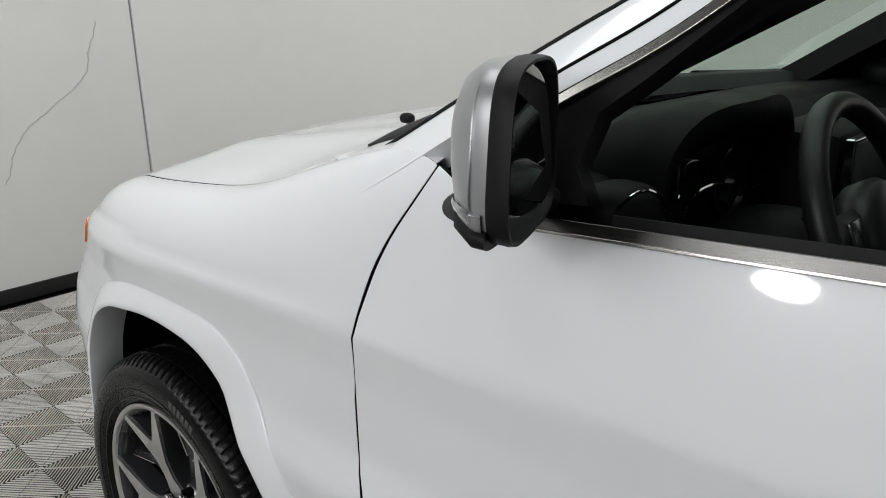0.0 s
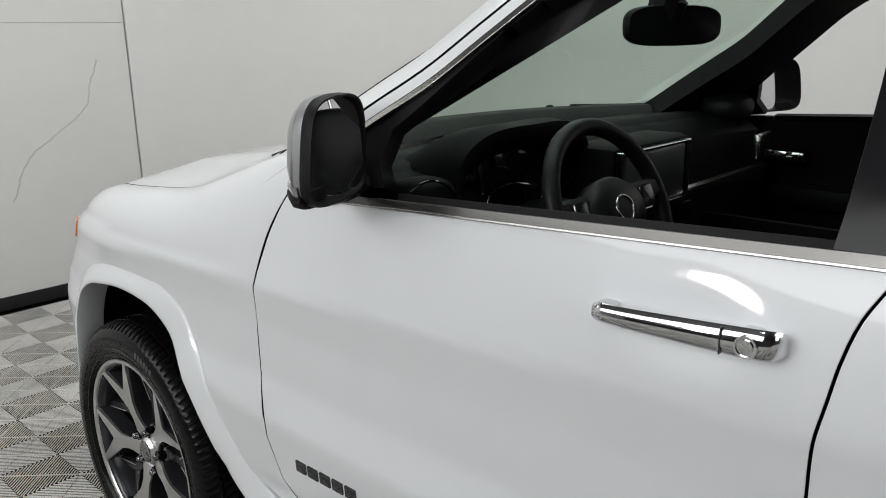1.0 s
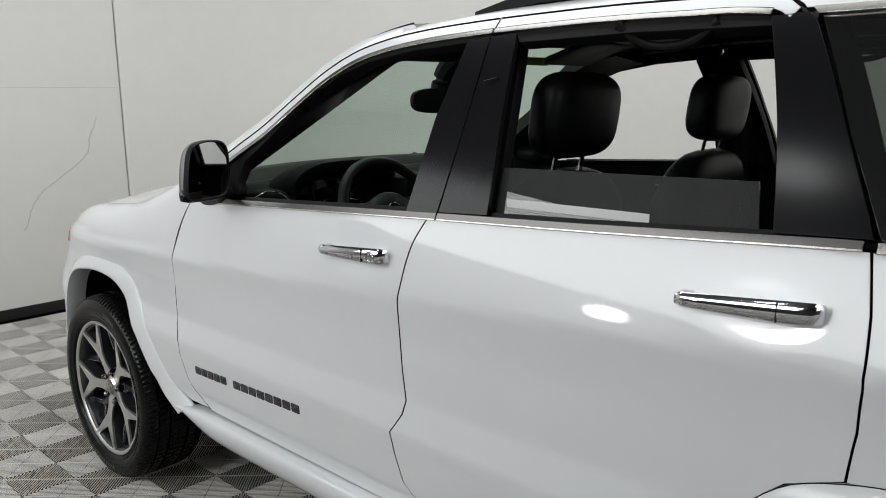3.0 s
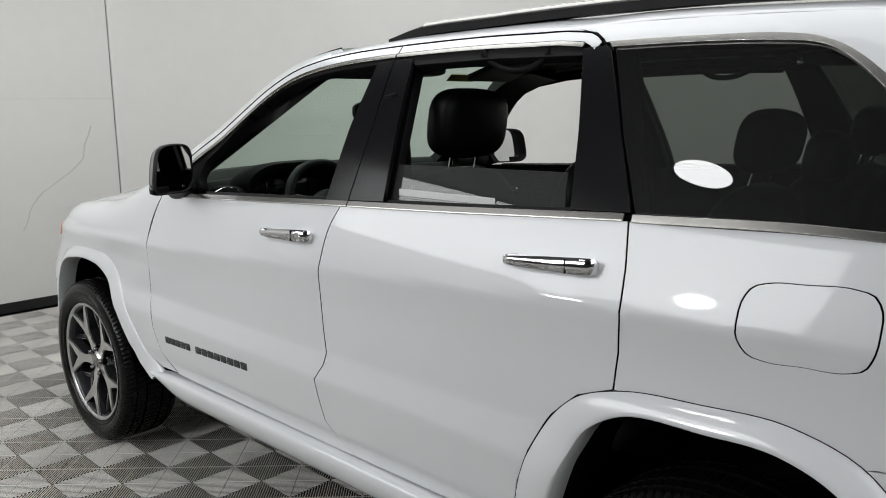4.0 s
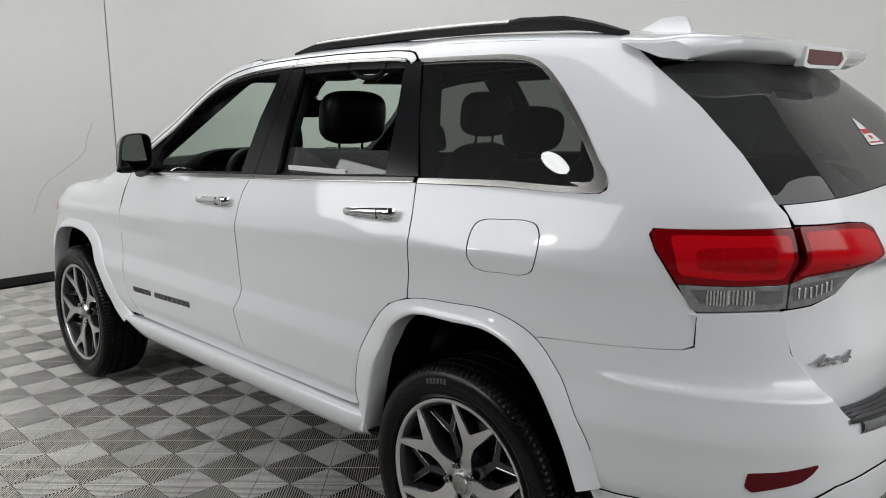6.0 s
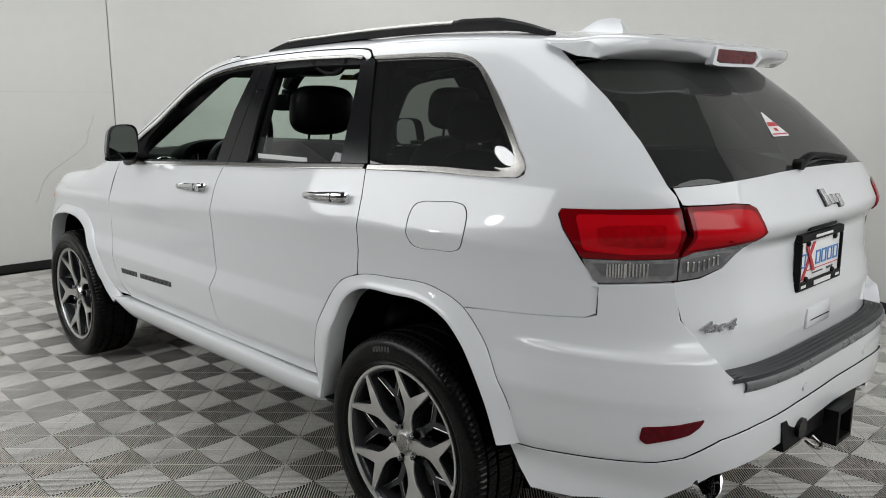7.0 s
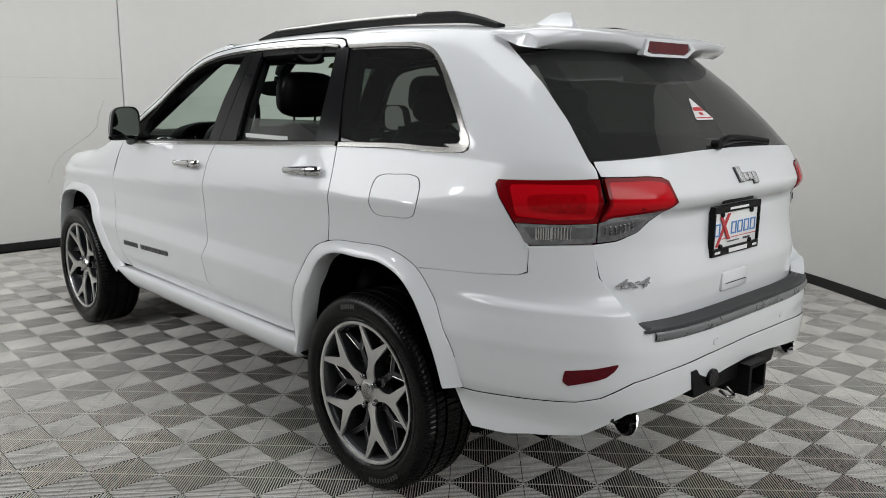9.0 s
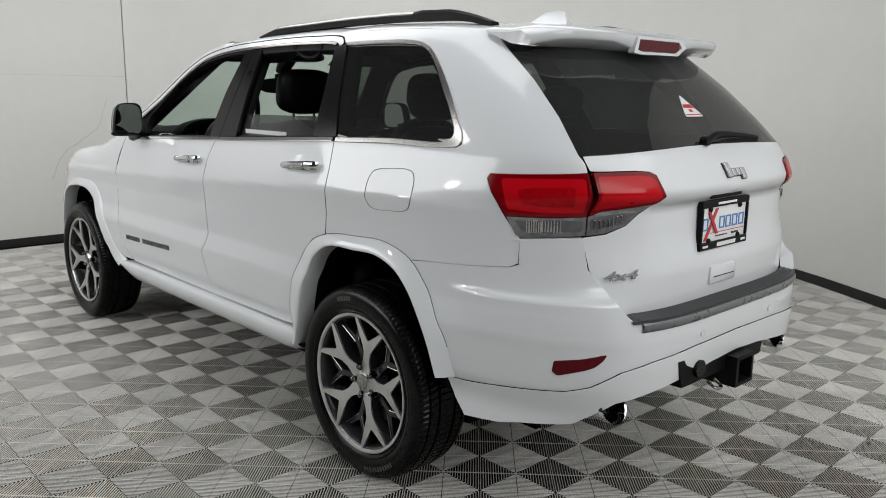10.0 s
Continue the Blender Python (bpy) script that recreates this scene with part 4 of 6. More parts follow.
bump_out = S([(-0.215, 0.8865), (-0.30, 0.8955), (-0.468, 0.9065), (-0.615, 0.9195), (-0.641, 0.930), (-0.640, 1.006)], bump_y) + R([(-0.737, 1.010), (-0.687, 1.019), (-0.624, 1.024), (-0.616, 0.928), (-0.573, 0.836), (-0.545, 0.79), (-0.52, 0.765), (-0.3, 0.760), (0.0, 0.760), (0.0, 0.655), (-0.26, 0.650), (-0.45, 0.635), (-0.56, 0.612), (-0.635, 0.565), (-0.68, 0.548), (-0.735, 0.540)], bump_y) + S([(-0.60, 0.532), (-0.483, 0.521), (-0.425, 0.520), (-0.39, 0.636), (-0.275, 0.822)], bump_y)
ledge = lambda x, y, z: 0.013 * ease((0.842 - z) / 0.016) * ease((z - 0.67) / 0.12) * ease((-0.36 - y) / 0.22) * ease((np.abs(x) - 0.50) / 0.12)
bumper = patch("rear_bumper", bump_out, PAINT, car, "white rear bumper", whole=True, rear=bump_y, step=0.016, dish=ledge, lip=0.05, seal=False)
low_out = R([(0.0, 0.578), (0.0, 0.6535), (-0.26, 0.6485), (-0.45, 0.6335), (-0.5575, 0.6105), (-0.633, 0.5635), (-0.68, 0.5465), (-0.735, 0.5385)], bump_y) + S([(-0.60, 0.5305), (-0.483, 0.5195), (-0.404, 0.5185), (-0.432, 0.45), (-0.475, 0.398), (-0.60, 0.403)], bump_y) + R([(-0.735, 0.415), (-0.645, 0.432), (-0.60, 0.47), (-0.56, 0.507), (-0.347, 0.545), (-0.15, 0.57)], bump_y)
patch("lower_bumper", low_out, PAINT, car, "white lower bumper valance", whole=True, rear=bump_y, step=0.03, off=0.006, lip=0.05)
part("underbody", box(bmesh.new(), (-0.60, -0.30, 0.24), (0.60, 3.4, 0.46), 0.02), UNDER, car)
part("underbody_sill", box(bmesh.new(), (-0.72, 0.50, 0.345), (0.72, 2.30, 0.42), 0.02), UNDER, car)
part("spare_well", box(bmesh.new(), (-0.62, -0.70, 0.47), (0.62, -0.28, 0.55), 0.02), UNDER, car)
part("cabin_floor", box(bmesh.new(), (-0.76, -0.60, 0.44), (0.76, 2.25, 0.50), 0.02), UNDER, car)


def rounded(outline, r=0.012):
    """The outline with its corners rounded off."""
    P = [np.array(p, float) for p in outline]
    out = []
    for i, p in enumerate(P):
        a, b = P[i - 1], P[(i + 1) % len(P)]
        u, v = a - p, b - p
        lu, lv = np.linalg.norm(u), np.linalg.norm(v)
        q0, q1 = p + u / lu * min(r, 0.42 * lu), p + v / lv * min(r, 0.42 * lv)
        out += [tuple(q0 * (1 - t) ** 2 + 2 * p * t * (1 - t) + q1 * t * t) for t in (0.0, 0.33, 0.67, 1.0)]
    return out


def D(points):
    """Outline points given as x, y and z."""
    return [(x - y, z) for x, y, z in points]


def spot(d, z, rear=rear_y, side=1):
    """A pose on the skin whose z axis points out of it and whose x axis runs level."""
    p, n = skin(np.array([d]), np.array([z]), rear)[0], skin_normal(np.array([d]), np.array([z]), rear)[0]
    if side < 0:
        p, n = p * (-1, 1, 1), n * (-1, 1, 1)
    n = Vector(n)
    x = Vector((0, 0, 1)).cross(n).normalized()
    m = Matrix((x, n.cross(x), n)).transposed().to_4x4()
    m.translation = p
    return m


# spoiler over the rear window
rings = []
for x in np.linspace(-0.532, 0.532, 61):
    u = abs(x) / 0.532
    xe = 0.532
    zf = 1.668 + (1.716 - 1.668) * max(0.0, 1 - u**1.8) ** (1 / 1.8)
    yt = -0.602 + 0.115 * u**7
    lift = 0.010 * max(0.0, (u - 0.70) / 0.30) ** 1.5
    zt = 1.667 - 0.022 * max(0.0, (u - 0.75) / 0.25) ** 2.5
    dip = 0.018 * math.exp(-((x / 0.20) ** 6))
    rings.append([(x, -0.22 - 0.06 * u**6, zf + 0.004 - 0.006 * u**6), (x, -0.34 - 0.04 * u**6, zf - 0.004 - 0.006 * u**6), (x, -0.47 + 0.03 * u**4, (zf + zt) / 2 + 0.006), (x, yt + 0.006, zt), (x, yt, zt - 0.006), (x, yt + 0.004, zt - 0.026 - dip), (x, yt + 0.012, zt - 0.032 - dip), (x, -0.50 + 0.06 * u**4, 1.617 - 0.010 * u**3 - dip * 0.3 + lift), (x, -0.40, 1.618 - 0.006 * u**3 + lift)])
spoiler = part("roof_spoiler", loft(rings, closed=True, caps=True), PAINT, car, "white roof spoiler", smooth=50)
outer = ((-0.150, 1.603), (-0.132, 1.657), (0.132, 1.657), (0.165, 1.632), (0.115, 1.600), (-0.115, 1.598))
inner = ((-0.128, 1.614), (-0.119, 1.650), (0.119, 1.650), (0.137, 1.630), (0.100, 1.609), (-0.108, 1.608))
part("brake_light_frame", loft([[(x, -0.585, z) for x, z in outer], [(x, -0.611, z) for x, z in outer], [(x, -0.611, z) for x, z in inner], [(x, -0.600, z) for x, z in inner]]), PAINT, spoiler, "white frame of the high brake light", smooth=20)
part("brake_light", loft([[(x, -0.6085, z) for x, z in ((-0.128, 1.620), (-0.120, 1.650), (0.120, 1.650), (0.128, 1.620), (0.10, 1.611), (-0.10, 1.611))], [(x, -0.59, z) for x, z in ((-0.126, 1.622), (-0.118, 1.645), (0.118, 1.645), (0.126, 1.622), (0.10, 1.615), (-0.10, 1.615))]], caps=True), REFLECTOR, spoiler, "dark red high brake light")
part("roof_antenna", loft([[(sx * wd, y, z) for sx, y, z, wd in ((-1, -0.195, 1.727, 0.026), (-0.6, -0.185 + 0.0, 1.74, 0.018), (-0.25, -0.165, 1.778, 0.012), (0.25, -0.165, 1.778, 0.012), (0.6, -0.185, 1.74, 0.018), (1, -0.195, 1.727, 0.026))], [(sx * wd, y, z) for sx, y, z, wd in ((-1, -0.15, 1.73, 0.028), (-0.6, -0.15, 1.75, 0.02), (-0.25, -0.14, 1.786, 0.012), (0.25, -0.14, 1.786, 0.012), (0.6, -0.15, 1.75, 0.02), (1, -0.15, 1.73, 0.028))], [(sx * wd, y, z) for sx, y, z, wd in ((-1, -0.08, 1.733, 0.028), (-0.6, -0.075, 1.75, 0.018), (-0.25, -0.07, 1.782, 0.009), (0.25, -0.07, 1.782, 0.009), (0.6, -0.075, 1.75, 0.018), (1, -0.08, 1.733, 0.028))], [(sx * wd, y, z) for sx, y, z, wd in ((-1, 0.01, 1.738, 0.014), (-0.6, 0.01, 1.742, 0.010), (-0.25, 0.01, 1.748, 0.005), (0.25, 0.01, 1.748, 0.005), (0.6, 0.01, 1.742, 0.010), (1, 0.01, 1.738, 0.014))]], caps=True), PAINT, car, "white shark-fin roof antenna", smooth=60)

for sd in (1, -1):
    # roof rails
    base = spline([(0.452, 1.335, 1.712), (0.455, 1.25, 1.724), (0.458, 0.9, 1.738), (0.46, 0.5, 1.744), (0.458, 0.1, 1.738), (0.45, -0.14, 1.722), (0.44, -0.235, 1.703)], 40)
    rings = []
    for k, (x, y, z) in enumerate(base):
        e = min(1.0, min(k, 39 - k) / 5)
        h = 0.004 + 0.016 * e + (0.007 * e if y < 0.16 else 0)
        rings.append([(-sd * (x + a), y, z + b) for a, b in ((0.020, -0.014), (0.019, h * 0.6), (0.010, h), (-0.010, h), (-0.019, h * 0.6), (-0.020, -0.014))])
    rail = part("roof_rail", loft(rings, caps=True), BLACK_TRIM, car, "black roof rail with a satin metal top", smooth=40)
    mid = [p for p in base if 0.155 < p[1] < 1.215]
    part("rail_cover", loft([[(-sd * (x + a), y, z + b) for a, b in ((0.0205, 0.008), (0.017, 0.018), (0.008, 0.0235), (-0.008, 0.0235), (-0.017, 0.018), (-0.0205, 0.008))] for x, y, z in mid], caps=True), SATIN, rail, "satin metal rail cover", smooth=40)
    # tail lamps
    outer = D([(-0.752, -0.528, 1.2095), (-0.755, -0.520, 1.203), (-0.759, -0.536, 1.160), (-0.752, -0.594, 1.080), (-0.743, -0.631, 1.020), (-0.735, -0.648, 1.013), (-0.687, -0.741, 1.022), (-0.621, -0.819, 1.029), (-0.614, -0.82, 1.09), (-0.608, -0.822, 1.152), (-0.609, -0.803, 1.224), (-0.658, -0.748, 1.219), (-0.727, -0.612, 1.212)])
    lamp = patch("tail_lamp", outer, RED_DARK, car, "red and clear tail lamp", side=sd, off=-0.012, lip=0.01, step=0.02)
    red = D([(-0.752, -0.531, 1.2075), (-0.755, -0.5225, 1.200), (-0.758, -0.540, 1.160), (-0.751, -0.598, 1.084), (-0.70, -0.71, 1.086), (-0.624, -0.812, 1.092), (-0.613, -0.817, 1.152), (-0.612, -0.800, 1.221), (-0.658, -0.748, 1.2175), (-0.727, -0.612, 1.211)])
    patch("red_lens", rounded(red, 0.010), RED_DARK, lamp, "glossy red lens", side=sd, off=0.004, lip=0.014, step=0.015)
    patch("lens_core", rounded(D([(-0.728, -0.625, 1.165), (-0.730, -0.635, 1.125), (-0.70, -0.70, 1.120), (-0.648, -0.785, 1.124), (-0.642, -0.780, 1.18), (-0.67, -0.735, 1.178), (-0.715, -0.65, 1.172)]), 0.014), RED_MID, lamp, "dark red lamp core", side=sd, off=0.0064, lip=0.001, step=0.015, edge=0.0004)
    patch("lamp_glow_band", rounded(D([(-0.744, -0.568, 1.196), (-0.744, -0.596, 1.104), (-0.70, -0.71, 1.099), (-0.630, -0.805, 1.104), (-0.620, -0.808, 1.15), (-0.618, -0.797, 1.206), (-0.66, -0.745, 1.204), (-0.72, -0.63, 1.200)]), 0.016), RED, lamp, "bright red inner light band", side=sd, off=0.0052, lip=0.001, step=0.015, edge=0.0004)
    patch("clear_lens", D([(-0.750, -0.600, 1.080), (-0.741, -0.633, 1.025), (-0.735, -0.648, 1.018), (-0.687, -0.741, 1.026), (-0.627, -0.814, 1.033), (-0.623, -0.812, 1.088), (-0.70, -0.71, 1.082)]), CLEAR_LENS, lamp, "clear lower lens", side=sd, off=0.003, lip=0.014, step=0.015)
    patch("lens_pocket", D([(-0.738, -0.625, 1.070), (-0.731, -0.650, 1.040), (-0.69, -0.733, 1.042), (-0.633, -0.806, 1.046), (-0.630, -0.804, 1.078), (-0.70, -0.71, 1.073)]), LENS_DARK, lamp, side=sd, off=0.0042, lip=0.001, step=0.015, edge=0.0004)
    patch("lens_pocket", R([(-0.598, 1.050), (-0.56, 1.056), (-0.505, 1.078), (-0.470, 1.098), (-0.50, 1.101), (-0.575, 1.092), (-0.598, 1.082)]), LENS_DARK, lamp, side=sd, off=0.0042, lip=0.001, step=0.015, edge=0.0004)
    for a, b, za, zb in ((0.02, 0.08, 1.036, 1.074), (0.085, 0.16, 1.040, 1.077)):
        for q in np.linspace(a, b, 7):
            m = spot(-0.08 + q, (za + zb) / 2, rear_y, sd)
            m2 = m @ Matrix.Translation((0, 0, 0.005))
            bm = box(bmesh.new(), (-0.0022, -(zb - za) / 2, -0.002), (0.0022, (zb - za) / 2, 0.002), 0.0008)
            bm.transform(m2)
            part("lens_rib", bm, CHROME, lamp, smooth=0)
    for x in np.linspace(-0.588, -0.515, 7):
        zc = 1.068 + 0.28 * max(0.0, x + 0.565)
        m = spot(*R([(float(x), float(zc))])[0], rear_y, sd)
        bm = box(bmesh.new(), (-0.0026, -0.013, 0.003), (0.0026, 0.013, 0.007), 0.0008)
        bm.transform(m)
        part("lens_rib", bm, CHROME, lamp, smooth=0)
    hl = R([(-0.601, 1.226), (-0.475, 1.2275), (-0.427, 1.2225), (-0.406, 1.212), (-0.386, 1.147), (-0.417, 1.119), (-0.457, 1.094), (-0.497, 1.062), (-0.557, 1.037), (-0.609, 1.029), (-0.604, 1.092), (-0.600, 1.152)])
    gate_lamp = patch("gate_lamp", hl, RED_DARK, hatch, "red and clear lamp in the tailgate", side=sd, off=-0.012, lip=0.01, step=0.02)
    patch("red_lens", rounded(R([(-0.599, 1.224), (-0.475, 1.2255), (-0.428, 1.2205), (-0.408, 1.210), (-0.389, 1.147), (-0.413, 1.127), (-0.50, 1.118), (-0.573, 1.108), (-0.602, 1.094), (-0.598, 1.152)]), 0.008), RED_DARK, gate_lamp, "glossy red lens", side=sd, off=0.004, lip=0.014, step=0.015)
    patch("lens_band", rounded(R([(-0.592, 1.213), (-0.478, 1.2145), (-0.434, 1.209), (-0.418, 1.200), (-0.402, 1.150), (-0.420, 1.137), (-0.50, 1.129), (-0.573, 1.119), (-0.594, 1.110), (-0.591, 1.152)]), 0.010), RED, gate_lamp, "bright red lens panel", side=sd, off=0.0048, lip=0.001, step=0.015, edge=0.0004)
    patch("clear_lens", R([(-0.603, 1.090), (-0.573, 1.104), (-0.50, 1.114), (-0.419, 1.122), (-0.459, 1.094), (-0.497, 1.063), (-0.557, 1.040), (-0.606, 1.032)]), CLEAR_LENS, gate_lamp, "clear lower lens", side=sd, off=0.003, lip=0.014, step=0.015)
    # reflector, parking sensors
    patch("reflector", rounded(R([(-0.708, 0.646), (-0.66, 0.656), (-0.603, 0.672), (-0.612, 0.652), (-0.630, 0.632), (-0.65, 0.622), (-0.70, 0.600), (-0.709, 0.612)], bump_y), 0.007), REFLECTOR, bumper, "dark red bumper reflector", side=sd, rear=bump_y, off=0.003, lip=0.008, step=0.015)
    for x, z in ((-0.617, 0.713), (-0.222, 0.684)):
        m = spot(float(x - B(x, z, bump_y)), z, bump_y, sd)
        bm = loft([[m @ Vector((r * math.cos(t), r * math.sin(t), h)) for t in np.linspace(0, 2 * math.pi, 20, endpoint=False)] for r, h in ((0.013, -0.004), (0.013, 0.002), (0.0115, 0.002), (0.0115, -0.001), (0.0095, -0.001), (0.0095, 0.0025), (0.0, 0.0026))])
        part("parking_sensor", bm, PAINT, bumper, smooth=30)
    # exhaust tips
    rings = []
    for r, y in ((0.042, -0.70), (0.045, -0.80), (0.048, -0.905), (0.046, -0.910), (0.042, -0.907), (0.040, -0.88), (0.036, -0.78)):
        rings.append([(-sd * 0.535 + 1.35 * r * math.cos(t), y + 0.02 + 0.45 * r * math.sin(t), 0.478 + 1.0 * r * math.sin(t)) for t in np.linspace(0, 2 * math.pi, 28, endpoint=False)])
    part("exhaust_tip", loft(rings), CHROME, car, "chrome oval exhaust tip", smooth=40)
    part("exhaust_pipe", tube([(-sd * 0.535, -0.76, 0.470), (-sd * 0.47, -0.66, 0.465), (-sd * 0.36, -0.60, 0.462), (-sd * 0.20, -0.58, 0.465)], 0.045, 14, 14), SATIN, car)
    # door handles
    for door, y0, y1, z0, z1 in ((0, 1.538, 1.294, 1.121, 1.132), (1, 0.556, 0.314, 1.161, 1.174)):
        rings, n = [], 25
        for k in range(n):
            u = k / (n - 1)
            y, z = y0 + (y1 - y0) * u, z0 + (z1 - z0) * u
            xs = float(W(y, z)) + (0.034 if 0.04 < u < 0.97 else 0.024) - 0.008 * (2 * u - 1) ** 4
            hh = 0.0135 + 0.006 * min(1.0, u / 0.8)
            if u > 0.96:
                hh *= 0.75
            if u < 0.04:
                hh *= 0.6
            rings.append([(-sd * (xs + a), y, z + b * hh) for a, b in ((-0.012, -0.55), (-0.004, -0.95), (0.002, -0.6), (0.004, 0.0), (0.002, 0.6), (-0.004, 0.95), (-0.012, 0.55))])
        dn = [o for o in car.children if o.name.startswith(("front_door", "rear_door")[door])][0 if sd > 0 else -1]
        part("door_handle", loft(rings, caps=True), CHROME, dn, "chrome bar door handle", smooth=50)
        for u in (0.06, 0.84):
            y, z = y0 + (y1 - y0) * u, z0 + (z1 - z0) * u
            xs = float(W(y, z))
            part("handle_mount", box(bmesh.new(), (-sd * xs - 0.028, y - 0.014, z - 0.011), (-sd * xs + 0.028, y + 0.014, z + 0.011), 0.006), CHROME, dn)
        u = 0.735
        y, z = y0 + (y1 - y0) * u, z0 + (z1 - z0) * u
        x = float(W(y, z)) + 0.0355
        part("handle_joint", box(bmesh.new(), (-sd * x - 0.0024, y - 0.0008, z - 0.0165), (-sd * x + 0.003, y + 0.0008, z + 0.0165)), DARK_BADGE, dn)
        if sd > 0 and door == 0:
            y -= 0.03
            bm = loft([[(-x - h, y + r * math.cos(t), z + r * math.sin(t)) for t in np.linspace(0, 2 * math.pi, 24, endpoint=False)] for r, h in ((0.0135, -0.004), (0.0135, 0.003), (0.0115, 0.003), (0.0115, 0.001), (0.0085, 0.001), (0.0085, 0.003), (0.0, 0.0032))])
            part("lock_cylinder", bm, CHROME, dn, smooth=30)
            part("lock_button", box(bmesh.new(), (-x - 0.002, y + 0.038, z - 0.003), (-x + 0.002, y + 0.052, z + 0.004), 0.0015), BLACK_GLOSS, dn)
    # door mirrors
    mir = new("door_mirror")
    mir.parent = car
    mir["label"] = "chrome-capped black door mirror"
    a, f, c = Vector((-0.927, -0.374, 0)).normalized(), Vector((-0.02, 1.0, 0)).normalized(), Vector((-0.888, 1.9955, 1.2965))
    flip = Matrix.Diagonal((sd, 1, 1, 1))

    def ring(w0, h0, d0, n=4.2, du=0.0, dv=0.0, low=-1.0, high=1.0):
        out = []
        for t in np.linspace(0, 2 * math.pi, 40, endpoint=False):
            w, h, dep = (w0 * 1.084, h0 * 1.025, d0 if d0 < 0.035 else 0.035 + (d0 - 0.035) * 0.60)
            cu = math.copysign(abs(math.cos(t)) ** (2 / n), math.cos(t)) * w + du
            cv = math.copysign(abs(math.sin(t)) ** (2 / n), math.sin(t)) * h + dv
            cv *= 1 - 0.07 * max(0.0, cu / w) if cv > 0 else 1
            cu *= 1 - 0.30 * min(1.0, max(0.0, (cv / 0.083 + 1) / 2)) ** 1.3 if cu > 0 else 1
            out.append(flip @ (c + a * cu + f * dep + Vector((0, 0, cv))))
        return out

    part("mirror_cap", loft([ring(0.0905, 0.0815, 0.020), ring(0.092, 0.083, 0.034), ring(0.088, 0.080, 0.065, 3, -0.002, 0.0), ring(0.078, 0.070, 0.095, 2.8, -0.008), ring(0.060, 0.053, 0.118, 2.5, -0.016), ring(0.032, 0.027, 0.130, 2.2, -0.02), ring(0.004, 0.003, 0.134, 2, -0.02)]), MIRROR_CAP, mir, "bright silver mirror cap", smooth=60)
    part("mirror_rim", loft([ring(0.0865, 0.0775, 0.045), ring(0.0885, 0.0795, -0.004), ring(0.0915, 0.0825, -0.004), ring(0.0930, 0.0840, 0.003), ring(0.0930, 0.0840, 0.020), ring(0.090, 0.081, 0.023)]), BLACK_TRIM, mir, smooth=50)
    part("mirror_base", loft([ring(0.090, 0.014, 0.022, 3, 0, -0.074), ring(0.0915, 0.0145, 0.04, 3, 0, -0.073), ring(0.082, 0.014, 0.085, 3, -0.006, -0.064), ring(0.05, 0.01, 0.118, 2.5, -0.018, -0.054)], caps=True), BLACK_TRIM, mir, smooth=50)
    lens = []
    for v in (-0.047, -0.050, -0.062, -0.070, -0.072):
        row = []
        for d0 in np.linspace(0.024, 0.100, 12):
            w, h, n, du = (float(np.interp(d0, (0.020, 0.034, 0.065, 0.095, 0.118), k)) for k in ((0.0905, 0.092, 0.088, 0.078, 0.060), (0.0815, 0.083, 0.080, 0.072, 0.062), (4.2, 4.2, 3.4, 3.0, 2.6), (0, 0, -0.002, -0.008, -0.016)))
            cu = w * 1.084 * max(0.0, 1 - (-v / (h * 1.025)) ** n) ** (1 / n) + du
            cu *= 1 - 0.30 * max(0.0, (v / 0.083 + 1) / 2) ** 1.3
            cu += 0.004 if v in (-0.050, -0.062, -0.070) else -0.002
            dep = d0 if d0 < 0.035 else 0.035 + (d0 - 0.035) * 0.60
            row.append(flip @ (c + a * cu + f * (dep + 0.003) + Vector((0, 0, v))))
        lens.append(row)
    part("signal_lens", loft(lens, closed=False), CLEAR_LENS, mir, "clear turn signal lens", smooth=60)
    # the glass is turned in towards the driver
    g = Vector((-0.988, -0.155, 0)).normalized()
    bm = bmesh.new()
    loop = ring(0.0880, 0.0790, 0.0)
    centre = flip @ (c + f * 0.012)
    verts = []
    for p in loop:
        q = flip.inverted() @ p - c
        u = q.dot(a)
        verts.append(bm.verts.new(flip @ (c + f * 0.022 + g * u + Vector((0, 0.045 * q.z, q.z)))))
    bm.faces.new(verts)
    part("mirror_glass", bm, MIRROR, mir, "mirror glass", smooth=0)
    arm = [flip @ Vector(p) for p in ((-0.86, 2.06, 1.250), (-0.825, 2.06, 1.235), (-0.79, 2.055, 1.22))]
    part("mirror_foot", loft([[flip @ Vector((-0.800 - o, 2.115 + 0.072 * k * math.cos(t), 1.203 + 0.026 * k * math.sin(t) - 0.012 * math.cos(t))) for t in np.linspace(0, 2 * math.pi, 24, endpoint=False)] for o, k in ((-0.01, 1.0), (0.012, 1.0), (0.018, 0.93), (0.022, 0.5))], caps=True), PAD, mir, "dark grey mirror foot", smooth=50)
    part("mirror_arm", tube([tuple(p) for p in arm], 0.032, 12, 6, 0.6), BLACK_TRIM, mir)

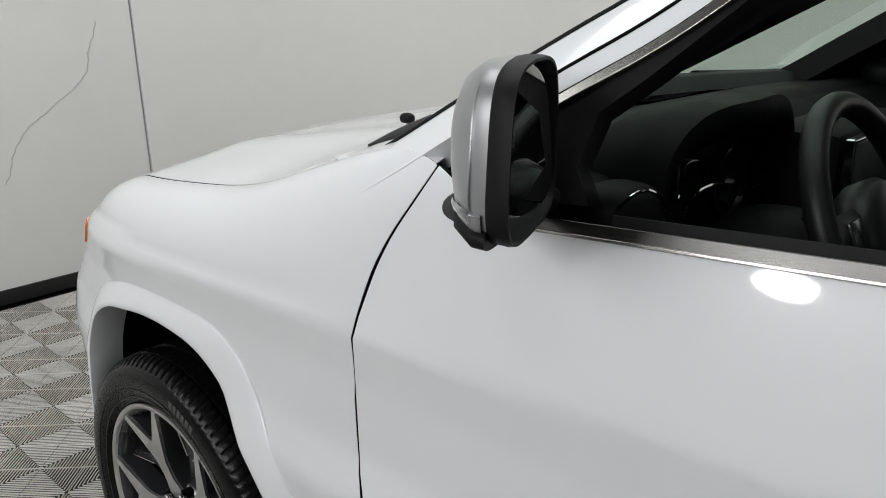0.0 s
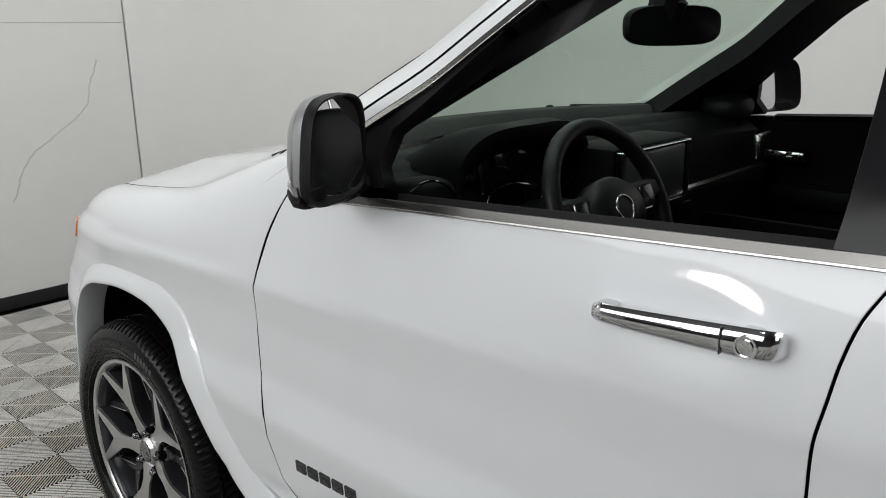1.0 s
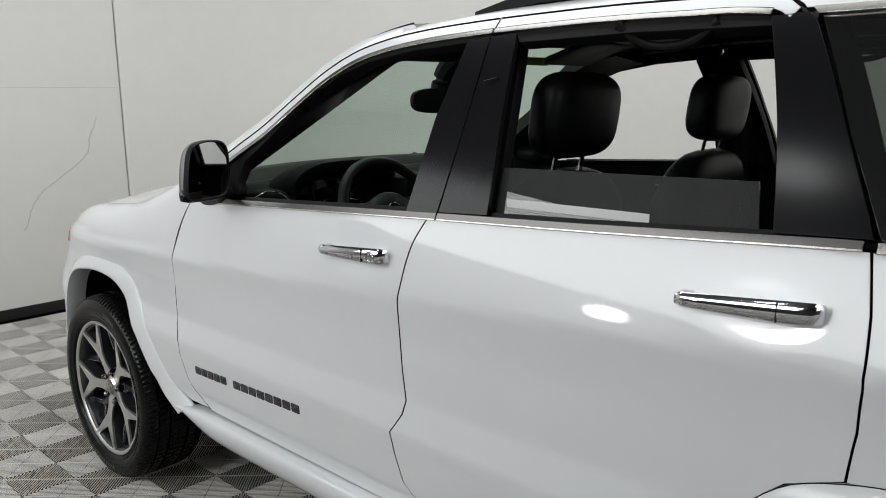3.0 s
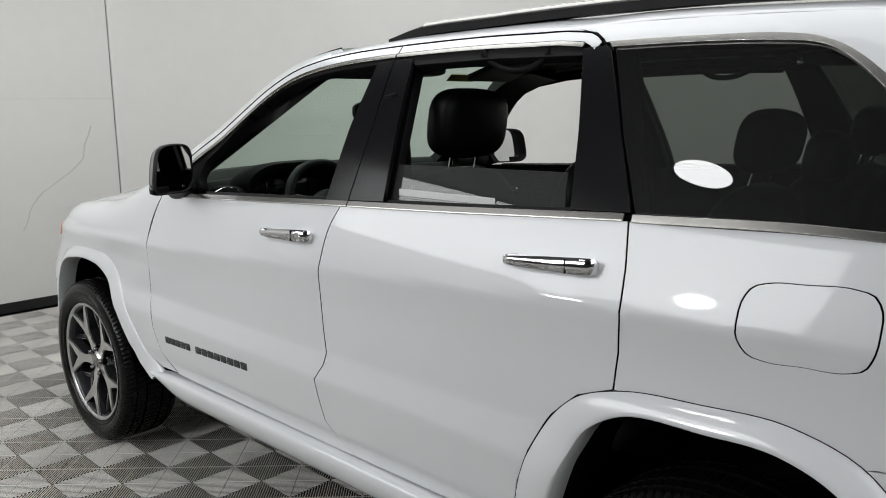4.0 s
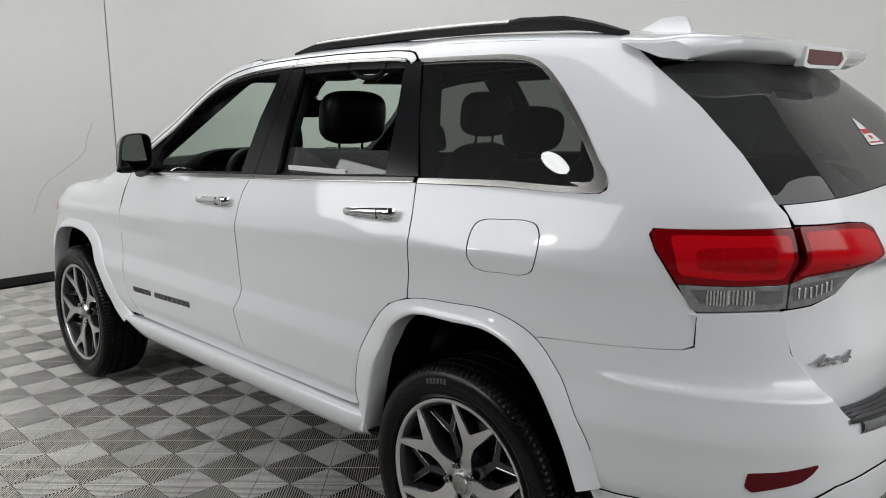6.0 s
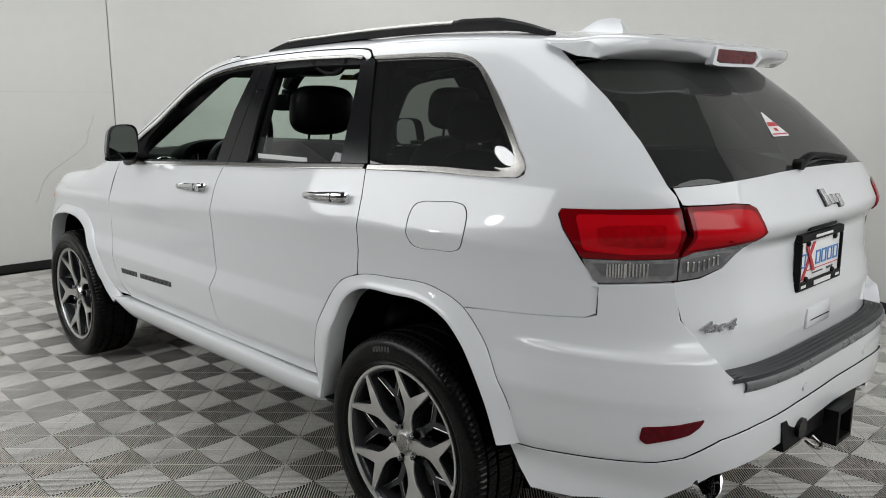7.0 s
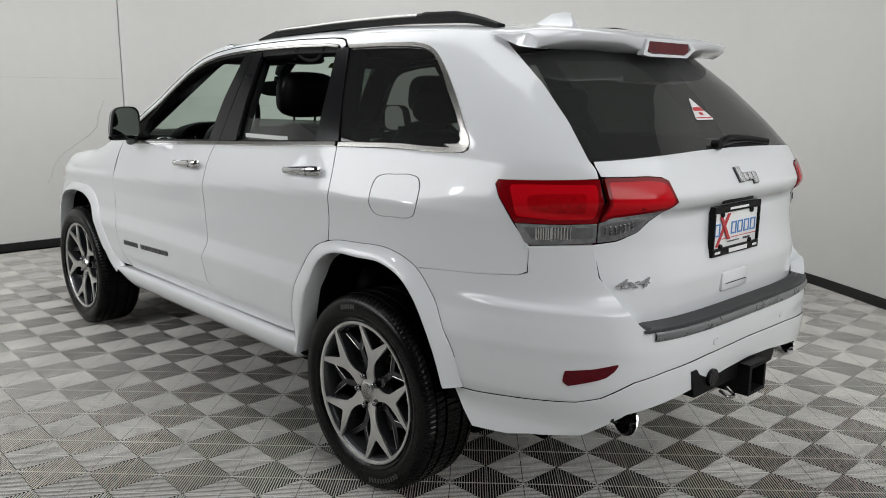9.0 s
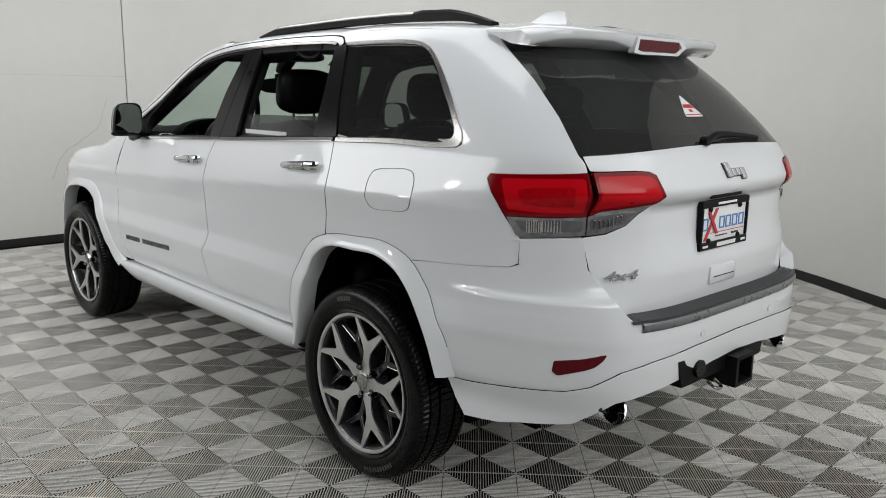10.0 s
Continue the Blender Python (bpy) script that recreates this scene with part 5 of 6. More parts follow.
# badges: plain bars in place of names
for y0, y1, count in ((2.222, 2.030, 5), (1.995, 1.650, 8)):
    for k in range(count):
        y = y0 + (y1 - y0) * (k + 0.5) / count
        z = 0.630 + (2.2 - y) * 0.034
        m = spot(float(-W(y, z) - y), z)
        wd = abs(y1 - y0) / count * 0.40
        bm = box(bmesh.new(), (-wd, -0.0125, -0.001), (wd, 0.0125, 0.004), 0.0015)
        box(bm, (-wd * 0.45, -0.005, 0.003), (wd * 0.45, 0.005, 0.0048), 0.0006)
        bm.transform(m)
        part("badge_bar", bm, DARK_BADGE, car, "dark metal badge bar", smooth=0)
for x0, x1, z0, z1 in ((-0.015, 0.016, 1.180, 1.234), (0.020, 0.046, 1.184, 1.212), (0.050, 0.076, 1.184, 1.212), (0.080, 0.110, 1.172, 1.212)):
    x = (x0 + x1) / 2
    y = float(B(x, (z0 + z1) / 2))
    m = spot(float(-abs(x) - y), (z0 + z1) / 2, rear_y, 1 if x < 0 else -1)
    hx, hz = (x1 - x0) / 2, (z1 - z0) / 2
    for nm, grow, top, mat, lab in (("emblem_back", 0.002, 0.006, DARK_BADGE, ""), ("emblem_bar", 0.0, 0.010, BRIGHT, "bright metal emblem bar")):
        bm = box(bmesh.new(), (-hx - grow, -hz - grow, -0.004), (hx + grow, hz + grow, top), 0.003)
        bm.transform(m)
        part(nm, bm, mat, hatch, lab, smooth=30)
for k in range(7):
    x = 0.44 + 0.017 * k
    y = float(B(x, 0.935))
    part("model_badge_bar", box(bmesh.new(), (x, y - 0.004, 0.926), (x + 0.012, y + 0.003, 0.944), 0.001), BRIGHT, hatch, smooth=0)


def lettering(name, text, size, depth, m, mat, parent, label):
    cu = bpy.data.curves.new(name, "FONT")
    cu.body, cu.size, cu.extrude, cu.align_x, cu.align_y = text, size, depth, "CENTER", "CENTER"
    cu.offset, cu.shear = size * 0.018, 0.25
    tmp = new(name, cu)
    me = bpy.data.meshes.new_from_object(tmp.evaluated_get(bpy.context.evaluated_depsgraph_get()))
    bpy.data.objects.remove(tmp)
    me.materials.clear()
    me.materials.append(mat)
    me.transform(m)
    ob = new(name, me)
    ob.parent = parent
    ob["label"] = label
    return ob


m = spot(*R([(-0.528, 0.906)])[0])
lettering("drive_badge", "4x4", 0.040, 0.003, m @ Matrix.Rotation(math.radians(2), 4, "Z") @ Matrix.Diagonal((1.9, 1, 1, 1)) @ Matrix.Translation((0, 0, 0.003)), BRIGHT, hatch, "chrome four by four badge")

# number plate with a dealer frame, print as plain shapes
plate = part("number_plate", box(bmesh.new(), (-0.152, -0.930, 0.952), (0.158, -0.922, 1.104), 0.003), PAPER, hatch, "white number plate with plain blue and red print")
bm = bmesh.new()
for lo, hi in (((-0.160, -0.938, 1.088), (0.166, -0.905, 1.112)), ((-0.160, -0.938, 0.944), (0.166, -0.918, 0.970)), ((-0.160, -0.938, 0.9705), (-0.148, -0.918, 1.0875)), ((0.154, -0.938, 0.9705), (0.166, -0.918, 1.0875))):
    box(bm, lo, hi, 0.003)
part("plate_frame", bm, BLACK_TRIM, hatch, "black plate frame", smooth=0)
for x in (-0.142, -0.030, 0.014, 0.060, 0.106):
    bm = bmesh.new()
    for lo, hi in (((x, 1.010), (x + 0.036, 1.015)), ((x, 1.047), (x + 0.036, 1.052)), ((x, 1.015), (x + 0.006, 1.047)), ((x + 0.030, 1.015), (x + 0.036, 1.047))):
        box(bm, (lo[0], -0.9322, lo[1]), (hi[0], -0.9302, hi[1]))
    bmesh.ops.remove_doubles(bm, verts=bm.verts, dist=0.0001)
    part("plate_print", bm, BLUE_INK, plate, smooth=0)
part("plate_line", box(bmesh.new(), (-0.09, -0.9318, 0.998), (0.15, -0.9302, 1.000)), RED_INK, plate, smooth=0)
part("plate_line", box(bmesh.new(), (-0.05, -0.9318, 0.984), (0.03, -0.9302, 0.988)), DARK_BADGE, plate, smooth=0)
part("plate_line", box(bmesh.new(), (0.06, -0.9318, 0.983), (0.11, -0.9302, 0.990)), DARK_BADGE, plate, smooth=0)
bm = prism([(-0.132, 0.975), (-0.116, 0.975), (-0.042, 1.082), (-0.060, 1.082)], 0.0, 0.0022)
bm.transform(Matrix(((0, 1, 0, 0), (1, 0, 0, -0.9328), (0, 0, 1, 0), (0, 0, 0, 1))))
part("plate_print_slash", bm, RED_INK, plate, smooth=0)
bm = prism([(-0.058, 0.995), (-0.040, 0.995), (-0.098, 1.075), (-0.116, 1.075)], 0.0, 0.0022)
bm.transform(Matrix(((0, 1, 0, 0), (1, 0, 0, -0.9352), (0, 0, 1, 0), (0, 0, 0, 1))))
part("plate_print_slash", bm, RED_INK, plate, smooth=0)
for x0, x1, z0, z1 in ((-0.06, 0.07, 1.096, 1.104), (-0.05, 0.08, 0.950, 0.964), (-0.145, -0.11, 0.953, 0.961), (0.12, 0.15, 0.953, 0.961)):
    part("frame_print", box(bmesh.new(), (x0, -0.9392, z0), (x1, -0.9382, z1)), PAPER, plate, smooth=0)
for x in (-0.10, 0.105):
    for z in (1.082, 0.973):
        bm = loft([[(x + r * math.cos(t), y, z + r * math.sin(t)) for t in np.linspace(0, 2 * math.pi, 12, endpoint=False)] for r, y in ((0.010, -0.930), (0.010, -0.936), (0.006, -0.939), (0.0005, -0.9395))])
        part("plate_screw", bm, BLACK_GLOSS, plate)
part("plate_lamp", box(bmesh.new(), (-0.10, -0.935, 1.118), (0.11, -0.905, 1.130), 0.004), BLACK_TRIM, hatch)
# pull handle in the tailgate
bm = box(bmesh.new(), (-0.085, -0.944, 0.818), (0.098, -0.925, 0.886), 0.012)
grip = part("tailgate_grip", bm, PAINT, hatch, "white recessed tailgate grip", smooth=40)
part("grip_slot", box(bmesh.new(), (-0.066, -0.9455, 0.8435), (0.079, -0.94, 0.8465), 0.001), UNDER, grip)
# rear wiper and window stickers
yb = lambda x, z: float(B(x, z))
wiper = part("rear_wiper", tube([(-0.035, yb(-0.035, 1.308) - 0.016, 1.306), (0.03, yb(0.03, 1.32) - 0.022, 1.324), (0.16, yb(0.16, 1.322) - 0.020, 1.322), (0.335, yb(0.335, 1.31) - 0.014, 1.305)], 0.0155, 10, 20, 0.7), BLACK_TRIM, car, "black rear window wiper")
part("wiper_blade", tube([(-0.03, yb(-0.03, 1.30) - 0.008, 1.302), (0.16, yb(0.16, 1.31) - 0.008, 1.312), (0.35, yb(0.35, 1.30) - 0.008, 1.296)], 0.006, 8, 16), RUBBER, wiper)
part("wiper_pivot", tube([(-0.045, yb(-0.045, 1.308) - 0.002, 1.306), (-0.045, yb(-0.045, 1.308) - 0.03, 1.306)], 0.016, 14), BLACK_TRIM, wiper)


def rear_flat(name, pts, mat, off, parent, label=""):
    bm = bmesh.new()
    bm.faces.new([bm.verts.new((x, yb(x, z) - off, z)) for x, z in pts])
    r = bmesh.ops.extrude_face_region(bm, geom=bm.faces[:])
    for v in r["geom"]:
        if isinstance(v, bmesh.types.BMVert):
            v.co.y += 0.001
    return part(name, bm, mat, parent, label, smooth=0)


tri = rear_flat("window_sticker", [(0.050, 1.456), (0.058, 1.456), (0.096, 1.389), (0.092, 1.384), (-0.018, 1.384), (-0.020, 1.389)], PAPER, -0.0030, car, "white and red triangular window sticker")
rear_flat("sticker_print", [(0.020, 1.426), (0.071, 1.426), (0.079, 1.414), (0.010, 1.414)], RED_INK, -0.0018, tri)
rear_flat("sticker_print", [(-0.012, 1.393), (0.089, 1.393), (0.090, 1.3895), (-0.014, 1.3895)], RED_INK, -0.0018, tri)
rear_flat("sticker_print", [(0.030, 1.409), (0.052, 1.409), (0.052, 1.400), (0.030, 1.400)], RED_INK, -0.0018, tri)
# step pad on the bumper
rings = []
for x in np.linspace(-0.535, 0.535, 49):
    yo = float(B(x, 0.75, bump_y)) - 0.004
    yi = float(B(x, 0.785)) - 0.006
    row = []
    for k in range(13):
        u = k / 12
        row.append((x, yi + (yo - yi) * u, 0.778 - 0.006 * u + (0.007 * ease((0.52 - abs(x)) / 0.03) if k % 3 == 1 and 0 < k < 11 else 0.0)))
    row.append((x, yo - 0.002, 0.764))
    rings.append(row)
pad = part("step_pad", loft(rings, closed=False), PAD, bumper, "ribbed dark grey bumper step pad", smooth=25)
part("pad_lip", loft([[(x, float(B(x, 0.75, bump_y)) - o, z) for o, z in ((0.006, 0.7645), (0.011, 0.757), (0.010, 0.742), (0.004, 0.734), (-0.004, 0.734))] for x in np.linspace(-0.50, 0.50, 49)], closed=False), PAD_LIP, pad, "satin grey step pad edge", smooth=50)
# tow hitch
bm = loft([[(x * s, y, 0.612 - dz * k) for x, k in ((-0.34, 0.0), (0.27, 0.0), (0.24, 1.0), (-0.31, 1.0))] for s, y, dz in ((1.0, -0.992, 0.095), (0.97, -0.90, 0.10))], caps=True)
hitch = part("tow_hitch", bm, BLACK_TRIM, car, "black tow hitch below the bumper", smooth=20)
part("hitch_receiver", loft([[(0.04 + x * s, y, 0.512 + z * s) for x, z in ((-0.062, -0.055), (0.062, -0.055), (0.062, 0.055), (-0.062, 0.055))] for s, y in ((1.0, -0.90), (1.0, -1.035), (0.75, -1.036), (0.75, -0.95))], caps=True), BLACK_TRIM, hitch, smooth=20)
part("hitch_plug", tube([(-0.215, -0.985, 0.565), (-0.215, -1.005, 0.565)], 0.030, 16), BLACK_GLOSS, hitch)
part("chain_loop", tube([(-0.12, -0.98, 0.49), (-0.115, -1.01, 0.475), (-0.075, -1.01, 0.47), (-0.07, -0.98, 0.488)], 0.006, 8, 14), SATIN, hitch)
# side marker at the nose, washer jet, cowl corner
patch("side_marker", S([(3.36, 0.965), (3.41, 0.950), (3.41, 0.90), (3.36, 0.91)]), AMBER, car, "orange side marker lens", off=0.004, lip=0.006, step=0.02)
for x in (-0.46, 0.46):
    part("washer_jet", pillow(None, (x, 2.60, 1.224), (0.011, 0.016, 0.010), 2.4), BLACK_TRIM, car, "small black washer jet")

# ---- inside the car ----
bm = loft([[(x * 0.74, y + 0.10 * (1 - x * x), z) for x in np.linspace(-1, 1, 25)] for y, z in ((2.36, 1.185), (2.28, 1.212), (2.14, 1.218), (2.05, 1.207), (1.995, 1.165), (1.965, 1.02), (1.93, 0.75))], closed=False)
dash = part("dashboard", bm, DASH, car, "black soft dashboard", smooth=40)
part("dash_top_ridge", loft([[(x * 0.70, 2.17 + 0.08 * (1 - x * x) + dy, 1.214 + dz) for x in np.linspace(-1, 1, 21)] for dy, dz in ((0.03, -0.006), (0.02, 0.008), (-0.05, 0.009), (-0.08, -0.01))], closed=False), DASH, dash, smooth=40)
# instrument hood: a brow over a sunken face
def hood_arch(wd, top, y, low=1.06):
    out = []
    for t in np.linspace(0, math.pi, 33):
        cx = math.copysign(abs(math.cos(t)) ** 0.62, math.cos(t))
        out.append((-0.375 - wd * cx, y - 0.03 * (1 - abs(cx)) , low + (top - low) * math.sin(t) ** 0.55))
    return out


part("instrument_hood", loft([hood_arch(0.235, 1.235, 2.22), hood_arch(0.240, 1.284, 2.12), hood_arch(0.238, 1.296, 2.05), hood_arch(0.232, 1.292, 2.008), hood_arch(0.222, 1.274, 2.003), hood_arch(0.208, 1.242, 2.02), hood_arch(0.200, 1.230, 2.075)], closed=False), DASH, dash, "black instrument hood", smooth=60)
part("instrument_face", box(bmesh.new(), (-0.570, 2.07, 1.06), (-0.170, 2.08, 1.235), 0.004), SCREEN, dash, "dark instrument cluster")
part("hood_accent", tube([(-0.462, 2.047, 1.243), (-0.475, 2.045, 1.228), (-0.481, 2.044, 1.205), (-0.481, 2.044, 1.183), (-0.473, 2.046, 1.155)], 0.0065, 10, 16), SATIN, dash, "satin metal strip beside the instruments")
part("face_edge", tube([(-0.230, 2.03, 1.232), (-0.190, 2.03, 1.210), (-0.178, 2.03, 1.165), (-0.195, 2.03, 1.145), (-0.262, 2.03, 1.128)], 0.0020, 6, 18), CHROME, dash)
for x in (-0.405, -0.265):
    part("dial_ring", loft([[(x + r * math.cos(t), y, 1.140 + r * math.sin(t)) for t in np.linspace(0, 2 * math.pi, 36, endpoint=False)] for r, y in ((0.060, 2.068), (0.060, 2.058), (0.0580, 2.057), (0.0580, 2.068))]), DARK_BADGE, dash)
part("column_shroud", pillow(None, (-0.385, 1.93, 1.085), (0.085, 0.09, 0.055), 2.6), DASH, dash)
part("shroud_trim", tube([(-0.478, 2.03, 1.125), (-0.468, 2.03, 1.148), (-0.441, 2.03, 1.161), (-0.391, 2.03, 1.164), (-0.314, 2.03, 1.147)], 0.0026, 6, 20), CHROME, dash)
vent = part("side_vent", pillow(None, (-0.672, 2.03, 1.165), (0.080, 0.050, 0.052), 2.8), DASH, dash)
part("side_vent_trim", tube([(-0.738, 1.985, 1.205), (-0.712, 1.982, 1.216), (-0.680, 1.982, 1.217), (-0.652, 1.983, 1.207), (-0.607, 1.985, 1.173)], 0.0024, 6, 20), CHROME, vent, "thin chrome vent trim")
part("centre_console", box(bmesh.new(), (-0.19, 1.92, 0.72), (0.15, 2.06, 1.222), 0.02), DASH, dash)
part("touch_screen", box(bmesh.new(), (-0.165, 1.905, 1.075), (0.095, 1.922, 1.205), 0.006), SCREEN_SHEEN, dash, "touch screen, switched off, its light reflection painted grey")
bm = bmesh.new()
for lo, hi in (((-0.18, 1.902, 1.206), (0.11, 1.918, 1.212)), ((-0.18, 1.902, 1.066), (0.11, 1.918, 1.072)), ((-0.186, 1.902, 1.066), (-0.180, 1.918, 1.212)), ((0.110, 1.902, 1.066), (0.116, 1.918, 1.212))):
    box(bm, lo, hi, 0.002)
part("screen_frame", bm, CHROME, dash, "thin chrome screen frame", smooth=0)
for x in (-0.10, 0.10):
    part("centre_vent", box(bmesh.new(), (x - 0.06, 1.91, 0.995), (x + 0.06, 1.925, 1.05), 0.006), BLACK_GLOSS, dash)
part("corner_pod", pillow(None, (0.705, 2.085, 1.235), (0.075, 0.075, 0.045), 2.6), BLACK_TRIM, dash)
part("dash_trim", box(bmesh.new(), (0.18, 1.935, 1.03), (0.68, 1.96, 1.075), 0.008), SATIN, dash, "satin dash trim strip")
part("passenger_vent", box(bmesh.new(), (0.60, 1.93, 1.09), (0.70, 1.955, 1.17), 0.01), SATIN, dash)
# steering wheel
sw = new("steering_wheel")
sw.parent = car
sw["label"] = "black leather steering wheel with chrome trim"
tilt = pose(-0.360, 1.812, 1.131, 66, 0, 0)


def torus(R0, r, t0=0, t1=360, n=64, m=12, squash=1.0):
    full = t1 - t0 >= 360
    rings = [[((R0 + r * math.cos(q)) * math.cos(p), (R0 + r * math.cos(q)) * math.sin(p) * squash, r * math.sin(q)) for q in np.linspace(0, 2 * math.pi, m, endpoint=False)] for p in np.radians(np.linspace(t0, t1, n + 1))]
    return loft(rings, caps=not full)


for nm, bm, mat in (("wheel_rim", torus(0.173, 0.0178), LEATHER), ("rim_trim", torus(0.1590, 0.0035, 20, 160, 40, 8), SATIN), ("hub_pad", loft([[(r * math.cos(t) * 1.15, r * math.sin(t) * 0.9 - 0.005, z) for t in np.linspace(0, 2 * math.pi, 32, endpoint=False)] for r, z in ((0.05, -0.05), (0.075, -0.02), (0.078, 0.01), (0.066, 0.026), (0.03, 0.032), (0.001, 0.033))]), LEATHER), ("hub_ring", torus(0.026, 0.003, 0, 360, 32, 8), CHROME)):
    if nm == "hub_ring":
        bm.transform(Matrix.Translation((0, -0.005, 0.032)))
    bm.transform(tilt)
    part(nm, bm, mat, sw, smooth=50)
for a in (8, 172, 270):
    c, si = math.cos(math.radians(a)), math.sin(math.radians(a))
    bm = loft([[(c * r - si * w * k, si * r + c * w * k, h) for k, h in ((-1, 0.004), (-0.6, 0.014), (0.6, 0.014), (1, 0.004), (0, -0.01))] for r, w in ((0.05, 0.034), (0.11, 0.026), (0.172, 0.020))], caps=True)
    bm.transform(tilt)
    part("spoke", bm, BLACK_GLOSS if a == 270 else LEATHER, sw, smooth=40)
for x in (-0.11, 0.11):
    bm = box(bmesh.new(), (x - 0.022, -0.014, 0.012), (x + 0.022, 0.030, 0.019), 0.004)
    bm.transform(tilt)
    part("wheel_switch", bm, DARK_BADGE, sw)
part("steering_column", tube([(-0.385, 1.83, 1.12), (-0.385, 1.98, 1.04)], 0.05, 16), DASH, car)


for x in (-0.38, 0.38):
    seat = new("front_seat")
    seat.parent = car
    seat["label"] = "black leather front seat"
    part("seat_cushion", pillow(None, (x, 1.42, 0.72), (0.25, 0.26, 0.10), 3.4, 6), LEATHER, seat)
    part("backrest", pillow(None, (x, 1.17, 0.98), (0.245, 0.085, 0.34), 3.2, 12), LEATHER, seat)
    part("headrest", pillow(None, (x, 1.085, 1.452), (0.146, 0.058, 0.106), 3.4, 8), LEATHER, seat)
    for dx in (-0.055, 0.055):
        part("headrest_post", tube([(x + dx, 1.095, 1.37), (x + dx, 1.12, 1.26)], 0.006, 10), CHROME, seat)
for x in (-0.37, 0.0, 0.37):
    seat = new("rear_seat")
    seat.parent = car
    seat["label"] = "black leather rear seat back"
    wd = 0.20 if x else 0.15
    part("backrest", pillow(None, (x, 0.24, 1.0), (wd, 0.085, 0.33), 3.2, 16), LEATHER, seat)
    part("headrest", pillow(None, (x, 0.15, 1.42 if x else 1.36), (0.125 if x else 0.09, 0.05, 0.075), 3.0, 10), LEATHER, seat)
    for dx in (-0.05, 0.05):
        part("headrest_post", tube([(x + dx, 0.155, 1.38), (x + dx, 0.18, 1.29)], 0.006, 8), CHROME, seat)
part("rear_bench", pillow(None, (0, 0.52, 0.72), (0.62, 0.27, 0.10), 4, 5), LEATHER, car)
part("cargo_cover", box(bmesh.new(), (-0.66, -0.66, 1.02), (0.66, 0.10, 1.03), 0.004), UNDER, car)
# rear-view mirror, its stalk, and a year label at the top of the windscreen
rv = part("rear_view_mirror", loft([[(0.0 + w * 0.135 * math.copysign(abs(math.cos(t)) ** 0.6, math.cos(t)), 1.885 + dy + 0.02 * math.cos(t), 1.482 + w * 0.044 * math.copysign(abs(math.sin(t)) ** 0.6, math.sin(t))) for t in np.linspace(0, 2 * math.pi, 28, endpoint=False)] for w, dy in ((0.95, -0.012), (1.0, -0.006), (1.0, 0.006), (0.8, 0.028), (0.3, 0.04))], caps=True), BLACK_TRIM, car, "black rear-view mirror")
rv.data.transform(Matrix.Translation((0, 1.885, 0)) @ Matrix.Rotation(math.radians(-30), 4, "Z") @ Matrix.Translation((0, -1.885, 0)))
part("mirror_stalk", tube([(0.0, 1.91, 1.50), (0.0, 1.88, 1.58), (0.0, 1.80, 1.645)], 0.042, 10, 10), BLACK_TRIM, rv)
part("sensor_pod", pillow(None, (0.0, 1.73, 1.645), (0.11, 0.09, 0.028), 3), BLACK_TRIM, rv)
part("roof_console", pillow(None, (0.0, 1.40, 1.685), (0.14, 0.16, 0.03), 3), BLACK_TRIM, car)
for x in (-0.36, 0.36):
    part("sun_visor", pillow(None, (x, 1.545, 1.640), (0.20, 0.115, 0.012), 5, -16), BLACK_TRIM, car, "black folded sun visor")
for sd in (1, -1):
    part("grab_handle", tube([(-sd * 0.585, 0.62, 1.640), (-sd * 0.575, 0.66, 1.612), (-sd * 0.575, 0.80, 1.612), (-sd * 0.585, 0.84, 1.645)], 0.010, 10, 18), BLACK_TRIM, car)
lab = part("year_label", box(bmesh.new(), (0.16, 1.735, 1.605), (0.32, 1.738, 1.645)), YELLOW, car, "olive yellow label inside the windscreen", smooth=0)
lab.data.transform(Matrix.Translation((0, 1.735, 1.60)) @ Matrix.Rotation(math.radians(50), 4, "X") @ Matrix.Translation((0, -1.735, -1.60)))
for sd in (1, -1):
    part("pillar_foot_trim", pillow(None, (sd * 0.71, 2.18, 1.165), (0.06, 0.14, 0.045), 3), DASH, car)
# seat belt at the pillar, door pull, label strip in the rear side window
for sd in (1, -1):
    part("seat_belt", tube([(-sd * 0.655, 1.13, 1.54), (-sd * 0.64, 1.12, 1.48), (-sd * 0.63, 1.10, 1.38), (-sd * 0.66, 1.08, 1.25), (-sd * 0.72, 1.07, 1.05)], 0.022, 10, 24, 0.35), BLACK_TRIM, car, "black seat belt")
    part("door_pull", box(bmesh.new(), (-sd * 0.80 - 0.02, 1.86, 1.06), (-sd * 0.80 + 0.03, 1.98, 1.10), 0.008), CHROME, car)
    part("door_armrest", box(bmesh.new(), (-sd * 0.77 - 0.04, 1.25, 0.93), (-sd * 0.77 + 0.04, 1.95, 1.0), 0.02), DASH, car)
paper = part("window_label", box(bmesh.new(), (-0.752, 0.66, 1.262), (-0.750, 1.00, 1.285)), PAPER, car, "white paper strip behind the rear side window", smooth=0)

